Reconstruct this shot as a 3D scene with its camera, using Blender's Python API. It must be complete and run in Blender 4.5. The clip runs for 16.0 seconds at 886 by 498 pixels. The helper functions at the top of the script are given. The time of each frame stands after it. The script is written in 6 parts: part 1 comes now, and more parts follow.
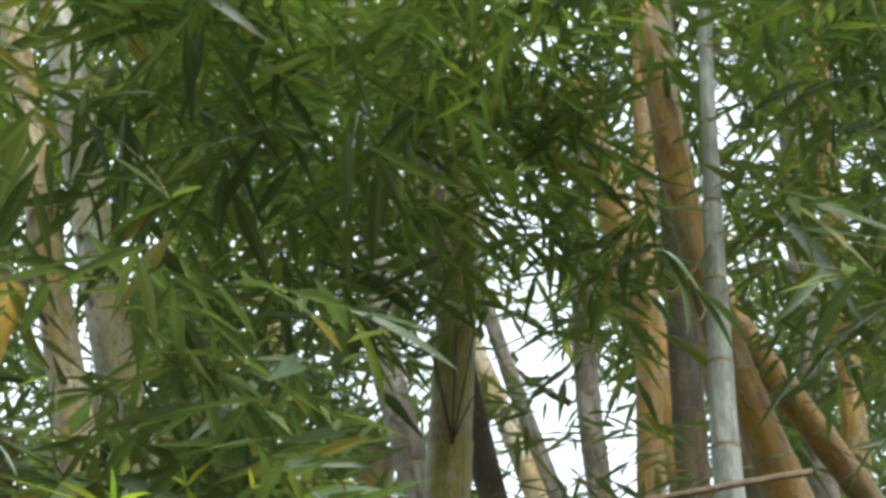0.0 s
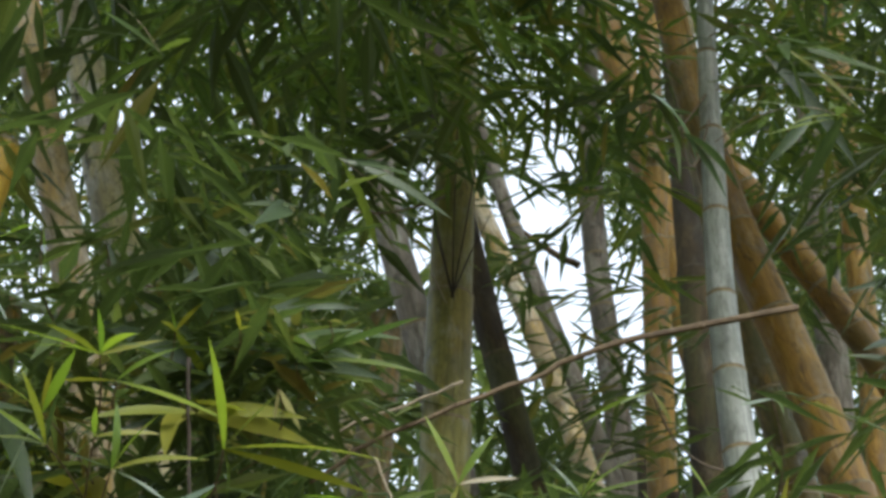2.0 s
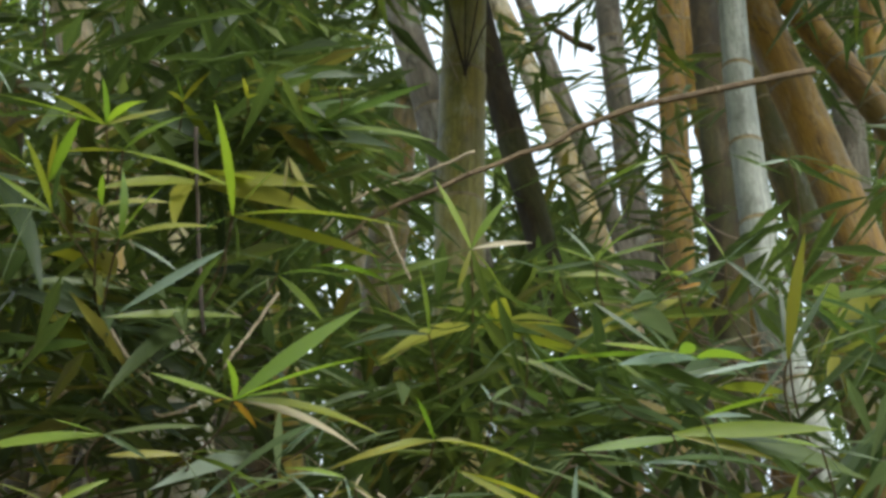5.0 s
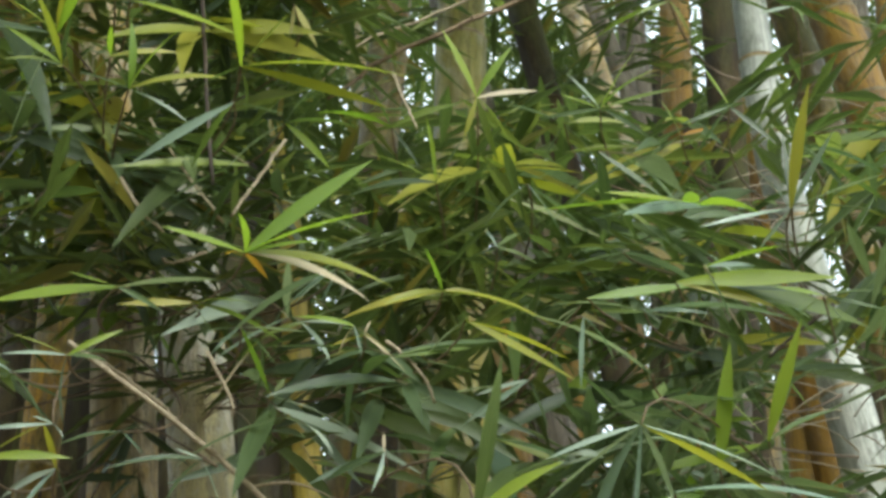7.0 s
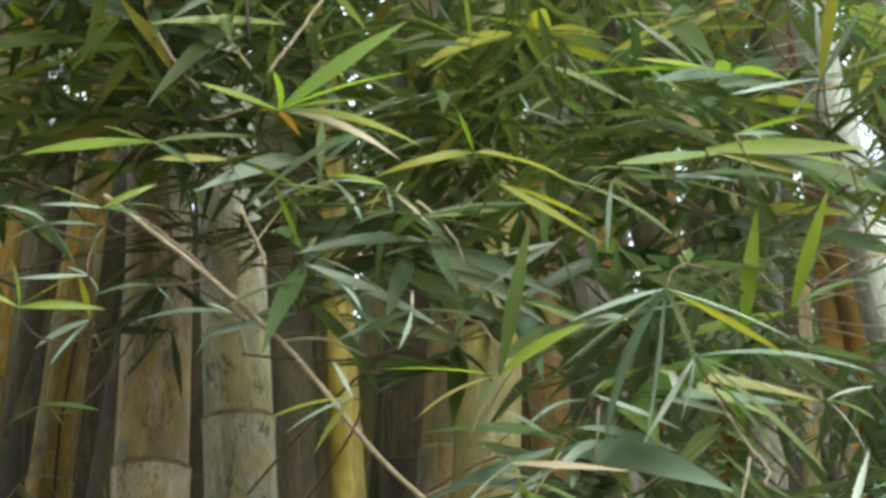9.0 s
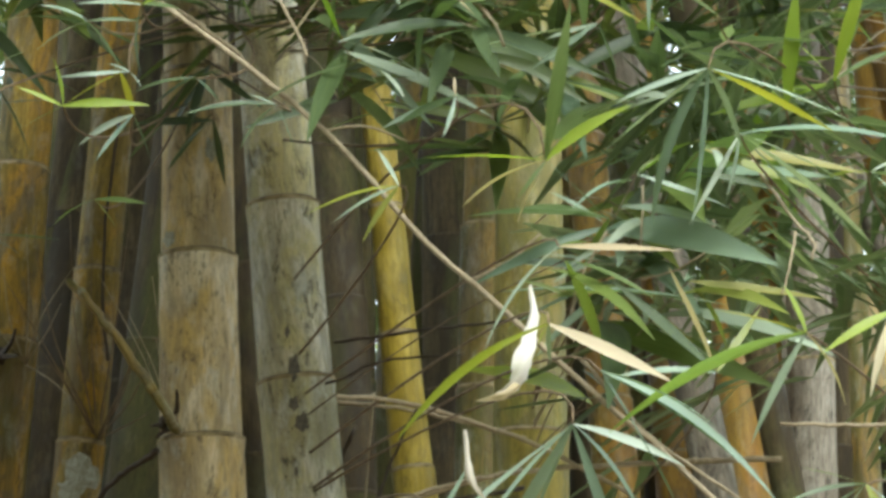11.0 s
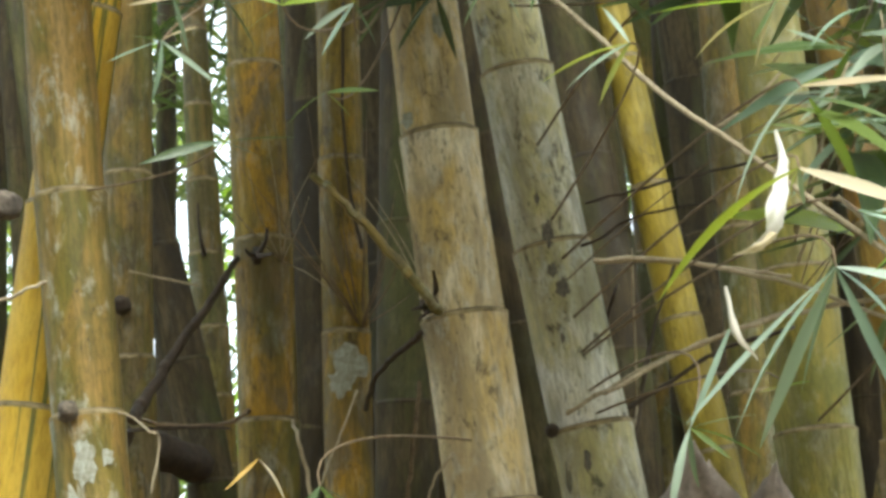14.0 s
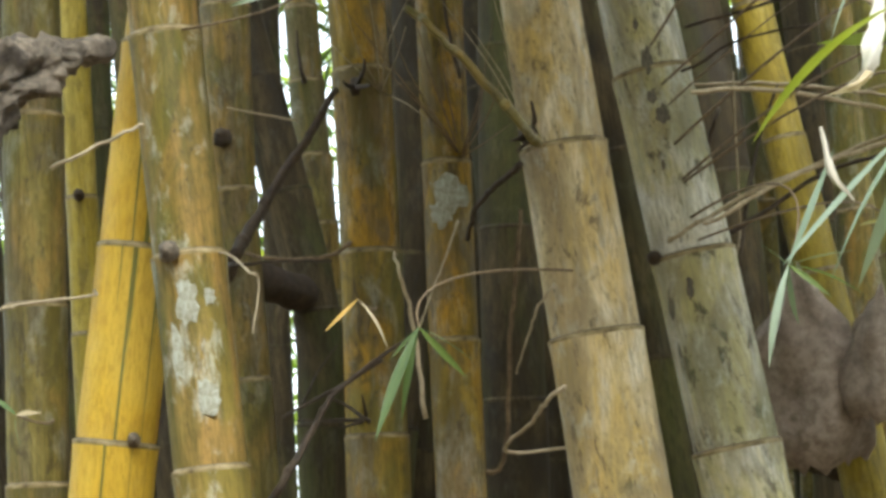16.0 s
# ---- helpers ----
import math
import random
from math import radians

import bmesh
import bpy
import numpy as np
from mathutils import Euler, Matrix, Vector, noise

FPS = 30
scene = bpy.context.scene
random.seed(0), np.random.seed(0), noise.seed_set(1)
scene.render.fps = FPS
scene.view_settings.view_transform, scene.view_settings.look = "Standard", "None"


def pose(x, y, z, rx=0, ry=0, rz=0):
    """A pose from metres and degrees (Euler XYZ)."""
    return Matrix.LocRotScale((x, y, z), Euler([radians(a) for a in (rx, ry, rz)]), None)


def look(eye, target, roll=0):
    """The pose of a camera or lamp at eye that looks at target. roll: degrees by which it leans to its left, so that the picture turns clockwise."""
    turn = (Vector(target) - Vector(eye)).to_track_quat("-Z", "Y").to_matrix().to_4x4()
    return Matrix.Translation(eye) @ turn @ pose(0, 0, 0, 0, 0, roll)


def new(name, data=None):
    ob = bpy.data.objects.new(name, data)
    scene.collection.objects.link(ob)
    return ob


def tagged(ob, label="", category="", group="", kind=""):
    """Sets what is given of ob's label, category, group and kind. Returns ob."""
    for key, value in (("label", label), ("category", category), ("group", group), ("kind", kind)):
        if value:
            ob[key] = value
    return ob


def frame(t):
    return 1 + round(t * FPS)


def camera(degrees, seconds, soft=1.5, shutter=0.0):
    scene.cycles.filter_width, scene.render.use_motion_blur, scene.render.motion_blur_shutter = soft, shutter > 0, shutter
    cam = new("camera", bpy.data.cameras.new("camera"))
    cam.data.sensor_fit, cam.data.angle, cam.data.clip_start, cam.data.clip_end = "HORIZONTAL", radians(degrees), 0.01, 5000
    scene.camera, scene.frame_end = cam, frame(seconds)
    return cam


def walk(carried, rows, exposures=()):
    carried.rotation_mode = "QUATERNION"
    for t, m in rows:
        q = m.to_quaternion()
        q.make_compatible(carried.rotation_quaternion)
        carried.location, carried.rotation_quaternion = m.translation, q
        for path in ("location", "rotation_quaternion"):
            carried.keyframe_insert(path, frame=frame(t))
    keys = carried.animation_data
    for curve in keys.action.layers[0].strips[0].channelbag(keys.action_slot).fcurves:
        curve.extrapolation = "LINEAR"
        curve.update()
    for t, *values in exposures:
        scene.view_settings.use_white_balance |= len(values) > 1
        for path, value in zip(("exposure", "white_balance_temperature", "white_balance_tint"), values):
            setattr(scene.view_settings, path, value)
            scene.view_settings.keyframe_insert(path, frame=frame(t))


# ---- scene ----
# ---- camera ----
cam = camera(20.0, 16.0, soft=3.4)


def look_at(x, y, z, yaw, pitch, roll):
    return pose(x, y, z, 90 + pitch, 0, yaw) @ pose(0, 0, 0, 0, 0, roll)


PATH = [
    (0, look_at(-0.037, 0.089, 1.646, 0.18, 35.43, 3.00)),
    (0.5, look_at(-0.029, 0.088, 1.648, 0.33, 34.62, 2.88)),
    (1, look_at(-0.012, 0.087, 1.649, 0.63, 34.03, 2.63)),
    (1.5, look_at(-0.004, 0.095, 1.632, 0.57, 33.12, 2.45)),
    (2, look_at(0.003, 0.098, 1.607, 0.76, 32.76, 2.30)),
    (2.5, look_at(0.007, 0.109, 1.596, 0.89, 32.23, 2.18)),
    (3, look_at(0.009, 0.119, 1.583, 0.91, 31.79, 1.99)),
    (3.5, look_at(0.008, 0.129, 1.575, 0.92, 31.51, 1.90)),
    (4, look_at(0.010, 0.146, 1.575, 1.19, 30.72, 1.85)),
    (4.2, look_at(0.011, 0.148, 1.578, 1.15, 30.31, 1.87)),
    (6.3, look_at(0.006, 0.112, 1.610, 0.92, 25.10, 1.06)),
    (6.5, look_at(0.006, 0.108, 1.610, 0.91, 24.79, 1.16)),
    (7, look_at(-0.003, 0.108, 1.610, 0.72, 24.02, 1.32)),
    (7.5, look_at(-0.015, 0.112, 1.606, 0.43, 23.76, 1.85)),
    (8, look_at(0.008, 0.102, 1.587, 1.42, 23.45, 3.09)),
    (8.2, look_at(0.011, 0.097, 1.581, 1.70, 23.03, 3.31)),
    (10.3, look_at(-0.008, 0.081, 1.634, 1.19, 16.84, 2.38)),
    (10.5, look_at(-0.008, 0.078, 1.629, 1.23, 16.24, 2.33)),
    (11, look_at(-0.004, 0.077, 1.609, 2.17, 15.60, 1.19)),
    (11.5, look_at(-0.003, 0.082, 1.600, 3.47, 14.65, 0.18)),
    (12, look_at(-0.004, 0.080, 1.594, 4.51, 14.48, -0.66)),
    (12.5, look_at(-0.000, 0.080, 1.600, 5.20, 14.20, -1.00)),
    (13, look_at(0.007, 0.083, 1.609, 6.07, 13.42, -1.64)),
    (13.5, look_at(0.001, 0.094, 1.625, 7.24, 12.56, -2.64)),
    (14, look_at(0.001, 0.106, 1.631, 8.23, 12.32, -4.21)),
    (14.5, look_at(0.012, 0.110, 1.644, 9.61, 11.03, -4.55)),
    (15, look_at(0.011, 0.111, 1.658, 10.27, 9.91, -4.78)),
    (15.5, look_at(0.015, 0.114, 1.653, 10.86, 8.96, -4.80)),
    (16, look_at(0.015, 0.113, 1.660, 11.17, 8.04, -4.83)),
]
EXPOSURES = [(0.0, 1.12, 5750, 8.0), (1.5, 0.75, 5750, 8.0), (2.5, 0.42, 5750, 7.0), (4.2, 0.47, 5900, 5.0), (6.3, 0.93, 5900, 2.0), (8.2, 1.13, 5900, 2.0), (10.3, 1.35, 5900, 2.0), (13.0, 1.64, 5950, 1.0), (16.0, 1.68, 5950, 4.0)]
walk(cam, PATH, EXPOSURES)

# ---- light: a bright hazy sky, sun softened by the cloud ----
world = bpy.data.worlds.new("sky")
scene.world = world
world.use_nodes = True
wt = world.node_tree
sky = wt.nodes.new("ShaderNodeTexSky")
sky.sky_type = "NISHITA"
sky.sun_disc = False
sky.sun_elevation = radians(47)
sky.sun_rotation = radians(160)
sky.air_density, sky.dust_density, sky.ozone_density = 1.0, 6.0, 1.0
wt.nodes["Background"].inputs["Strength"].default_value = 0.15
haze = wt.nodes.new("ShaderNodeMix")
haze.data_type = "RGBA"
haze.inputs[0].default_value = 0.6
haze.inputs[7].default_value = (9.4, 9.5, 9.5, 1)
wt.links.new(sky.outputs[0], haze.inputs[6])
wt.links.new(haze.outputs[2], wt.nodes["Background"].inputs["Color"])

sun_data = bpy.data.lights.new("sun", "SUN")
sun_data.energy, sun_data.angle, sun_data.color = 1.6, radians(30), (1.0, 0.96, 0.88)
sun = new("sun", sun_data)
sun.matrix_world = look((3 * math.sin(radians(160)), 3 * math.cos(radians(160)), 3.2), (0, 0, 0))


# ---- materials ----
def material(name, roughness=0.6):
    m = bpy.data.materials.new(name)
    m.use_nodes = True
    nt = m.node_tree
    b = nt.nodes["Principled BSDF"]
    b.inputs["Roughness"].default_value = roughness
    return m, nt, b


def node(nt, kind, **inputs):
    n = nt.nodes.new(kind)
    for k, v in inputs.items():
        n.inputs[k.replace("_", " ")].default_value = v
    return n


def ramp(nt, source, stops):
    r = nt.nodes.new("ShaderNodeValToRGB")
    r.color_ramp.elements[0].position, r.color_ramp.elements[0].color = stops[0][0], (*stops[0][1], 1)
    r.color_ramp.elements[1].position, r.color_ramp.elements[1].color = stops[-1][0], (*stops[-1][1], 1)
    for p, c in stops[1:-1]:
        r.color_ramp.elements.new(p).color = (*c, 1)
    nt.links.new(source, r.inputs[0])
    return r.outputs[0]


def mapped(nt, source, scale):
    m = nt.nodes.new("ShaderNodeMapping")
    m.inputs["Scale"].default_value = scale
    nt.links.new(source, m.inputs["Vector"])
    return m.outputs[0]


def noise_of(nt, vector, scale, detail=4.0, rough=0.6, distortion=0.0):
    n = node(nt, "ShaderNodeTexNoise", Scale=scale, Detail=detail, Roughness=rough, Distortion=distortion)
    nt.links.new(vector, n.inputs["Vector"])
    return n.outputs[0]


def blend(nt, fac, a, b, mode="MIX"):
    x = nt.nodes.new("ShaderNodeMix")
    x.data_type, x.blend_type = "RGBA", mode
    for s, v in ((0, fac), (6, a), (7, b)):
        if isinstance(v, (int, float)):
            x.inputs[s].default_value = v
        elif isinstance(v, tuple):
            x.inputs[s].default_value = (*v, 1)
        else:
            nt.links.new(v, x.inputs[s])
    return x.outputs[2]


def bump(nt, b, height, strength, distance=0.002):
    n = node(nt, "ShaderNodeBump", Strength=strength, Distance=distance)
    nt.links.new(height, n.inputs["Height"])
    nt.links.new(n.outputs[0], b.inputs["Normal"])


def cane_material(name, dark, mid, light, stain=0.5, lichen=0.2, stripes=False, moss=0.2, rough=0.5, patch=None, smudge=0.0, grain=0.72):
    """Bamboo skin: streaks along the cane, blotches, black mould and pale lichen. UV runs in metres round and up the cane."""
    m, nt, b = material(name, rough)
    uv = nt.nodes.new("ShaderNodeUVMap").outputs[0]
    info = nt.nodes.new("ShaderNodeObjectInfo")
    shift = nt.nodes.new("ShaderNodeVectorMath")
    shift.operation = "ADD"
    nt.links.new(uv, shift.inputs[0])
    big = nt.nodes.new("ShaderNodeVectorMath")
    big.operation = "SCALE"
    big.inputs[0].default_value = (3.7, 5.1, 2.3)
    nt.links.new(info.outputs["Random"], big.inputs[3])
    nt.links.new(big.outputs[0], shift.inputs[1])
    v = shift.outputs[0]
    streak = noise_of(nt, mapped(nt, v, (130, 7, 1)), 1.0, 6, 0.65, 0.3)
    blotch = noise_of(nt, mapped(nt, v, (14, 6, 1)), 1.0, 5, 0.6, 0.8)
    fine = noise_of(nt, mapped(nt, v, (420, 60, 1)), 1.0, 4, 0.7)
    col = ramp(nt, blotch, [(0.38, dark), (0.5, mid), (0.62, light)])
    if patch:
        wide = noise_of(nt, mapped(nt, v, (10, 4.5, 1)), 1.0, 6, 0.62, 1.0)
        col = blend(nt, ramp(nt, wide, [(0.47, (0, 0, 0)), (0.56, (0.85, 0.85, 0.85))]), col, patch)
    if smudge:
        soot = noise_of(nt, mapped(nt, v, (17, 5.5, 2)), 1.0, 8, 0.7, 0.8)
        col = blend(nt, ramp(nt, soot, [(0.475, (0, 0, 0)), (0.57, (smudge,) * 3)]), col, (0.14, 0.12, 0.085))
    col = blend(nt, ramp(nt, streak, [(0.47, (0, 0, 0)), (0.62, (grain,) * 3)]), col, tuple(c * 0.55 for c in mid))
    if stripes:
        band = node(nt, "ShaderNodeTexNoise", Scale=1.0, Detail=2.0, Roughness=0.6)
        nt.links.new(mapped(nt, uv, (75, 0.6, 1)), band.inputs["Vector"])
        col = blend(nt, ramp(nt, band.outputs[0], [(0.625, (0, 0, 0)), (0.635, (0.9, 0.9, 0.9))]), col, (0.09, 0.12, 0.035))
    mould = noise_of(nt, mapped(nt, v, (42, 17, 1)), 1.0, 8, 0.75, 0.5)
    col = blend(nt, ramp(nt, mould, [(0.55, (0, 0, 0)), (0.62, (stain,) * 3)]), col, (0.035, 0.028, 0.018))
    green = noise_of(nt, mapped(nt, v, (9, 2.2, 1)), 1.0, 5, 0.6, 0.5)
    col = blend(nt, ramp(nt, green, [(0.50, (0, 0, 0)), (0.63, (moss,) * 3)]), col, (0.10, 0.115, 0.025))
    pale = noise_of(nt, mapped(nt, v, (34, 16, 1)), 1.0, 8, 0.72, 0.4)
    col = blend(nt, ramp(nt, pale, [(0.53, (0, 0, 0)), (0.66, (lichen,) * 3)]), col, (0.55, 0.55, 0.47))
    col = blend(nt, ramp(nt, fine, [(0.38, (0.5, 0.5, 0.5)), (0.52, (0, 0, 0))]), col, tuple(c * 0.6 for c in dark))
    speck = noise_of(nt, mapped(nt, v, (340, 130, 1)), 1.0, 4, 0.65, 0.3)
    patchy = noise_of(nt, mapped(nt, v, (20, 9, 1)), 1.0, 3)
    both = nt.nodes.new("ShaderNodeMath")
    both.operation = "MULTIPLY"
    nt.links.new(ramp(nt, speck, [(0.58, (0, 0, 0)), (0.66, (1, 1, 1))]), both.inputs[0])
    nt.links.new(ramp(nt, patchy, [(0.42, (0, 0, 0)), (0.58, (stain,) * 3)]), both.inputs[1])
    col = blend(nt, both.outputs[0], col, (0.05, 0.04, 0.025))
    nt.links.new(col, b.inputs["Base Color"])
    nt.links.new(ramp(nt, blotch, [(0.3, (rough - 0.12,) * 3), (0.7, (rough + 0.2,) * 3)]), b.inputs["Roughness"])
    b.inputs["Specular IOR Level"].default_value = 0.35
    bump(nt, b, streak, 0.35, 0.0015)
    return m


CANE = {
    "tan": cane_material("cane_tan", (0.40, 0.30, 0.15), (0.61, 0.49, 0.27), (0.76, 0.68, 0.50), 0.7, 0.65, moss=0.15, patch=(0.56, 0.39, 0.11), smudge=0.5, grain=0.5),
    "pale": cane_material("cane_pale", (0.40, 0.36, 0.20), (0.62, 0.58, 0.43), (0.80, 0.785, 0.71), 0.85, 0.8, moss=0.4, patch=(0.53, 0.47, 0.20), smudge=0.55, grain=0.5),
    "mottled": cane_material("cane_mottled", (0.129, 0.108, 0.0169), (0.221, 0.166, 0.0299), (0.302, 0.209, 0.058), 0.5, 0.7, moss=0.55, patch=(0.325, 0.194, 0.0483)),
    "yellow": cane_material("cane_yellow", (0.276, 0.206, 0.027), (0.404, 0.304, 0.0378), (0.496, 0.384, 0.0756), 0.4, 0.1, moss=0.3, rough=0.4),
    "yellow_striped": cane_material("cane_yellow_striped", (0.5, 0.31, 0.0234), (0.62, 0.4, 0.039), (0.64, 0.43, 0.0546), 0.12, 0.05, True, 0.0, 0.36, grain=0.25),
    "olive": cane_material("cane_olive", (0.0997, 0.0855, 0.0168), (0.18, 0.142, 0.0295), (0.275, 0.228, 0.0667), 0.6, 0.3, moss=0.7, patch=(0.304, 0.19, 0.0421), smudge=0.6),
    "ochre": cane_material("cane_ochre", (0.151, 0.108, 0.0163), (0.28, 0.194, 0.0245), (0.403, 0.281, 0.0481), 0.7, 0.3, moss=0.6, patch=(0.448, 0.248, 0.0163), smudge=0.75),
    "orange": cane_material("cane_orange", (0.28, 0.144, 0.0175), (0.42, 0.233, 0.028), (0.5, 0.316, 0.07), 0.6, 0.2, moss=0.35, patch=(0.33, 0.195, 0.0245), smudge=0.5),
    "green": cane_material("cane_green", (0.195, 0.186, 0.0386), (0.309, 0.28, 0.0627), (0.407, 0.371, 0.154), 0.4, 0.35, moss=0.4, patch=(0.35, 0.273, 0.049), smudge=0.45),
    "grey": cane_material("cane_grey", (0.29, 0.31, 0.25), (0.42, 0.44, 0.37), (0.58, 0.60, 0.53), 0.4, 0.5, moss=0.2),
    "greybrown": cane_material("cane_greybrown", (0.15, 0.13, 0.10), (0.25, 0.215, 0.16), (0.40, 0.36, 0.29), 0.7, 0.4, rough=0.7),
    # near-black skin: the deep shade inside the clump is put into this colour
    "dark": cane_material("cane_shade_toned", (0.031, 0.0224, 0.00992), (0.062, 0.0442, 0.0183), (0.115, 0.0854, 0.0397), 0.6, 0.06, moss=0.5, rough=0.75),
}
LABEL = {
    "tan": "tan weathered bamboo cane with dark mould streaks",
    "pale": "pale greyish bamboo cane with black mould patches",
    "mottled": "olive bamboo cane with orange blotches and white lichen",
    "yellow": "thin yellow bamboo cane with dark node rings",
    "yellow_striped": "bright yellow bamboo cane with thin green stripes",
    "olive": "olive brown bamboo cane with mossy skin",
    "ochre": "ochre yellow bamboo cane with brown nodes",
    "orange": "orange yellow bamboo cane leaning among the others",
    "green": "thick green bamboo cane with pale bloom",
    "grey": "slim grey green bamboo cane with waxy bloom",
    "greybrown": "grey brown old bamboo cane in the clump",
    "dark": "bamboo cane with the clump's shade in its dark brown colour",
}


def node_material():
    m, nt, b = material("node_ring", 0.7)
    uv = nt.nodes.new("ShaderNodeUVMap").outputs[0]
    n = noise_of(nt, mapped(nt, uv, (60, 90, 1)), 1.0, 5)
    lip = ramp(nt, n, [(0.36, (0.13, 0.095, 0.04)), (0.5, (0.26, 0.20, 0.09)), (0.64, (0.38, 0.31, 0.17))])
    groove = ramp(nt, n, [(0.4, (0.03, 0.022, 0.012)), (0.62, (0.14, 0.10, 0.05))])
    sep = nt.nodes.new("ShaderNodeSeparateXYZ")
    nt.links.new(uv, sep.inputs[0])
    edge = nt.nodes.new("ShaderNodeMath")
    edge.operation = "MULTIPLY_ADD"
    nt.links.new(n, edge.inputs[0])
    edge.inputs[1].default_value = 0.002
    nt.links.new(sep.outputs[1], edge.inputs[2])
    nt.links.new(blend(nt, ramp(nt, edge.outputs[0], [(0.0044, (0, 0, 0)), (0.0052, (1, 1, 1))]), lip, groove), b.inputs["Base Color"])
    bump(nt, b, n, 0.5)
    return m


NODE = node_material()


def plain(name, a, c, scale, rough=0.8, stretch=(1, 1, 1), depth=0.004):
    m, nt, b = material(name, rough)
    co = nt.nodes.new("ShaderNodeTexCoord").outputs["Object"]
    v = mapped(nt, co, stretch)
    n1 = noise_of(nt, v, scale, 6, 0.65, 0.4)
    n2 = noise_of(nt, v, scale * 6, 4, 0.6)
    col = ramp(nt, n1, [(0.3, a), (0.7, c)])
    col = blend(nt, ramp(nt, n2, [(0.35, (0.5, 0.5, 0.5)), (0.6, (0, 0, 0))]), col, tuple(x * 0.45 for x in a))
    nt.links.new(col, b.inputs["Base Color"])
    bump(nt, b, n1, 0.6, depth)
    return m


TWIG = plain("twig_bark", (0.10, 0.065, 0.035), (0.27, 0.19, 0.10), 60)
TWIG_PALE = plain("twig_dry", (0.28, 0.22, 0.13), (0.48, 0.40, 0.27), 60)
TWIG_DARK = plain("twig_dark", (0.03, 0.022, 0.015), (0.09, 0.06, 0.035), 60)
ROTTEN = plain("rotten_wood", (0.022, 0.016, 0.011), (0.24, 0.195, 0.145), 30, 0.9, (1, 1, 1), 0.02)
SHEATH = plain("culm_sheath", (0.19, 0.145, 0.11), (0.46, 0.38, 0.315), 16, 0.8)
LITTER = plain("leaf_litter", (0.08, 0.055, 0.03), (0.25, 0.18, 0.10), 7, 0.95, (1, 1, 1), 0.03)


def leaf_material(name, stops, translucent=0.35, rough=0.38, island=False, browned=0.0, vein=(0.30, 0.36, 0.12)):
    m, nt, b = material(name, rough)
    out = nt.nodes["Material Output"]
    if island:
        rnd = nt.nodes.new("ShaderNodeNewGeometry").outputs["Random Per Island"]
    else:
        rnd = nt.nodes.new("ShaderNodeObjectInfo").outputs["Random"]
    col = ramp(nt, rnd, stops)
    uv = nt.nodes.new("ShaderNodeUVMap").outputs[0]
    veins = noise_of(nt, mapped(nt, uv, (60, 1.5, 1)), 1.0, 2)
    col = blend(nt, ramp(nt, veins, [(0.4, (0, 0, 0)), (0.65, (0.35, 0.35, 0.35))]), col, vein)
    spots = noise_of(nt, mapped(nt, uv, (6, 9, 1)), 1.0, 3)
    if browned:
        sep = nt.nodes.new("ShaderNodeSeparateXYZ")
        nt.links.new(uv, sep.inputs[0])
        add = nt.nodes.new("ShaderNodeMath")
        add.operation = "MULTIPLY_ADD"
        nt.links.new(spots, add.inputs[0])
        add.inputs[1].default_value = 0.7
        nt.links.new(sep.outputs[1], add.inputs[2])
        col = blend(nt, ramp(nt, add.outputs[0], [(1.30 - browned, (0, 0, 0)), (1.42 - browned, (1, 1, 1))]), col, (0.42, 0.26, 0.05))
    nt.links.new(col, b.inputs["Base Color"])
    b.inputs["Specular IOR Level"].default_value = 0.5
    tr = nt.nodes.new("ShaderNodeBsdfTranslucent")
    nt.links.new(blend(nt, 1.0, col, (1.35, 1.5, 0.75), "MULTIPLY"), tr.inputs["Color"])
    mix = nt.nodes.new("ShaderNodeMixShader")
    mix.inputs[0].default_value = translucent
    nt.links.new(b.outputs[0], mix.inputs[1])
    nt.links.new(tr.outputs[0], mix.inputs[2])
    nt.links.new(mix.outputs[0], out.inputs["Surface"])
    bump(nt, b, veins, 0.2, 0.0006)
    return m


GREENS = [(0.0, (0.040, 0.072, 0.032)), (0.35, (0.075, 0.125, 0.045)), (0.55, (0.10, 0.145, 0.032)), (0.75, (0.155, 0.205, 0.035)), (0.9, (0.22, 0.245, 0.045)), (1.0, (0.27, 0.20, 0.065))]
LEAF = leaf_material("leaf_green", GREENS)
LEAF_BRIGHT = leaf_material("leaf_bright", [(0.0, (0.15, 0.25, 0.02)), (1.0, (0.30, 0.38, 0.03))], 0.45)
# glaucous underside, made paler still to hold the sky's sheen in the colour
LEAF_BLUE = leaf_material("leaf_bluish_sheen", [(0.0, (0.13, 0.20, 0.13)), (0.5, (0.25, 0.33, 0.245)), (1.0, (0.42, 0.48, 0.38))], 0.2, 0.25, vein=(0.29, 0.34, 0.24))
# darkened copy of the green leaf, with the curtain's shade in its colour
LEAF_SHADE_TONED = leaf_material("leaf_dark", [(0.0, (0.020, 0.038, 0.024)), (0.6, (0.045, 0.078, 0.042)), (1.0, (0.06, 0.085, 0.025))], 0.25)
LEAF_YELLOW = leaf_material("leaf_yellowing", [(0.0, (0.24, 0.26, 0.025)), (1.0, (0.36, 0.31, 0.03))], 0.4, browned=0.25)
LEAF_DRY = leaf_material("leaf_dry", [(0.0, (0.42, 0.33, 0.19)), (1.0, (0.66, 0.58, 0.42))], 0.3, 0.6, vein=(0.36, 0.27, 0.15))
LEAF_WHITE = leaf_material("leaf_white", [(0.0, (0.56, 0.51, 0.43)), (1.0, (0.70, 0.68, 0.63))], 0.15, 0.6, vein=(0.62, 0.54, 0.42))
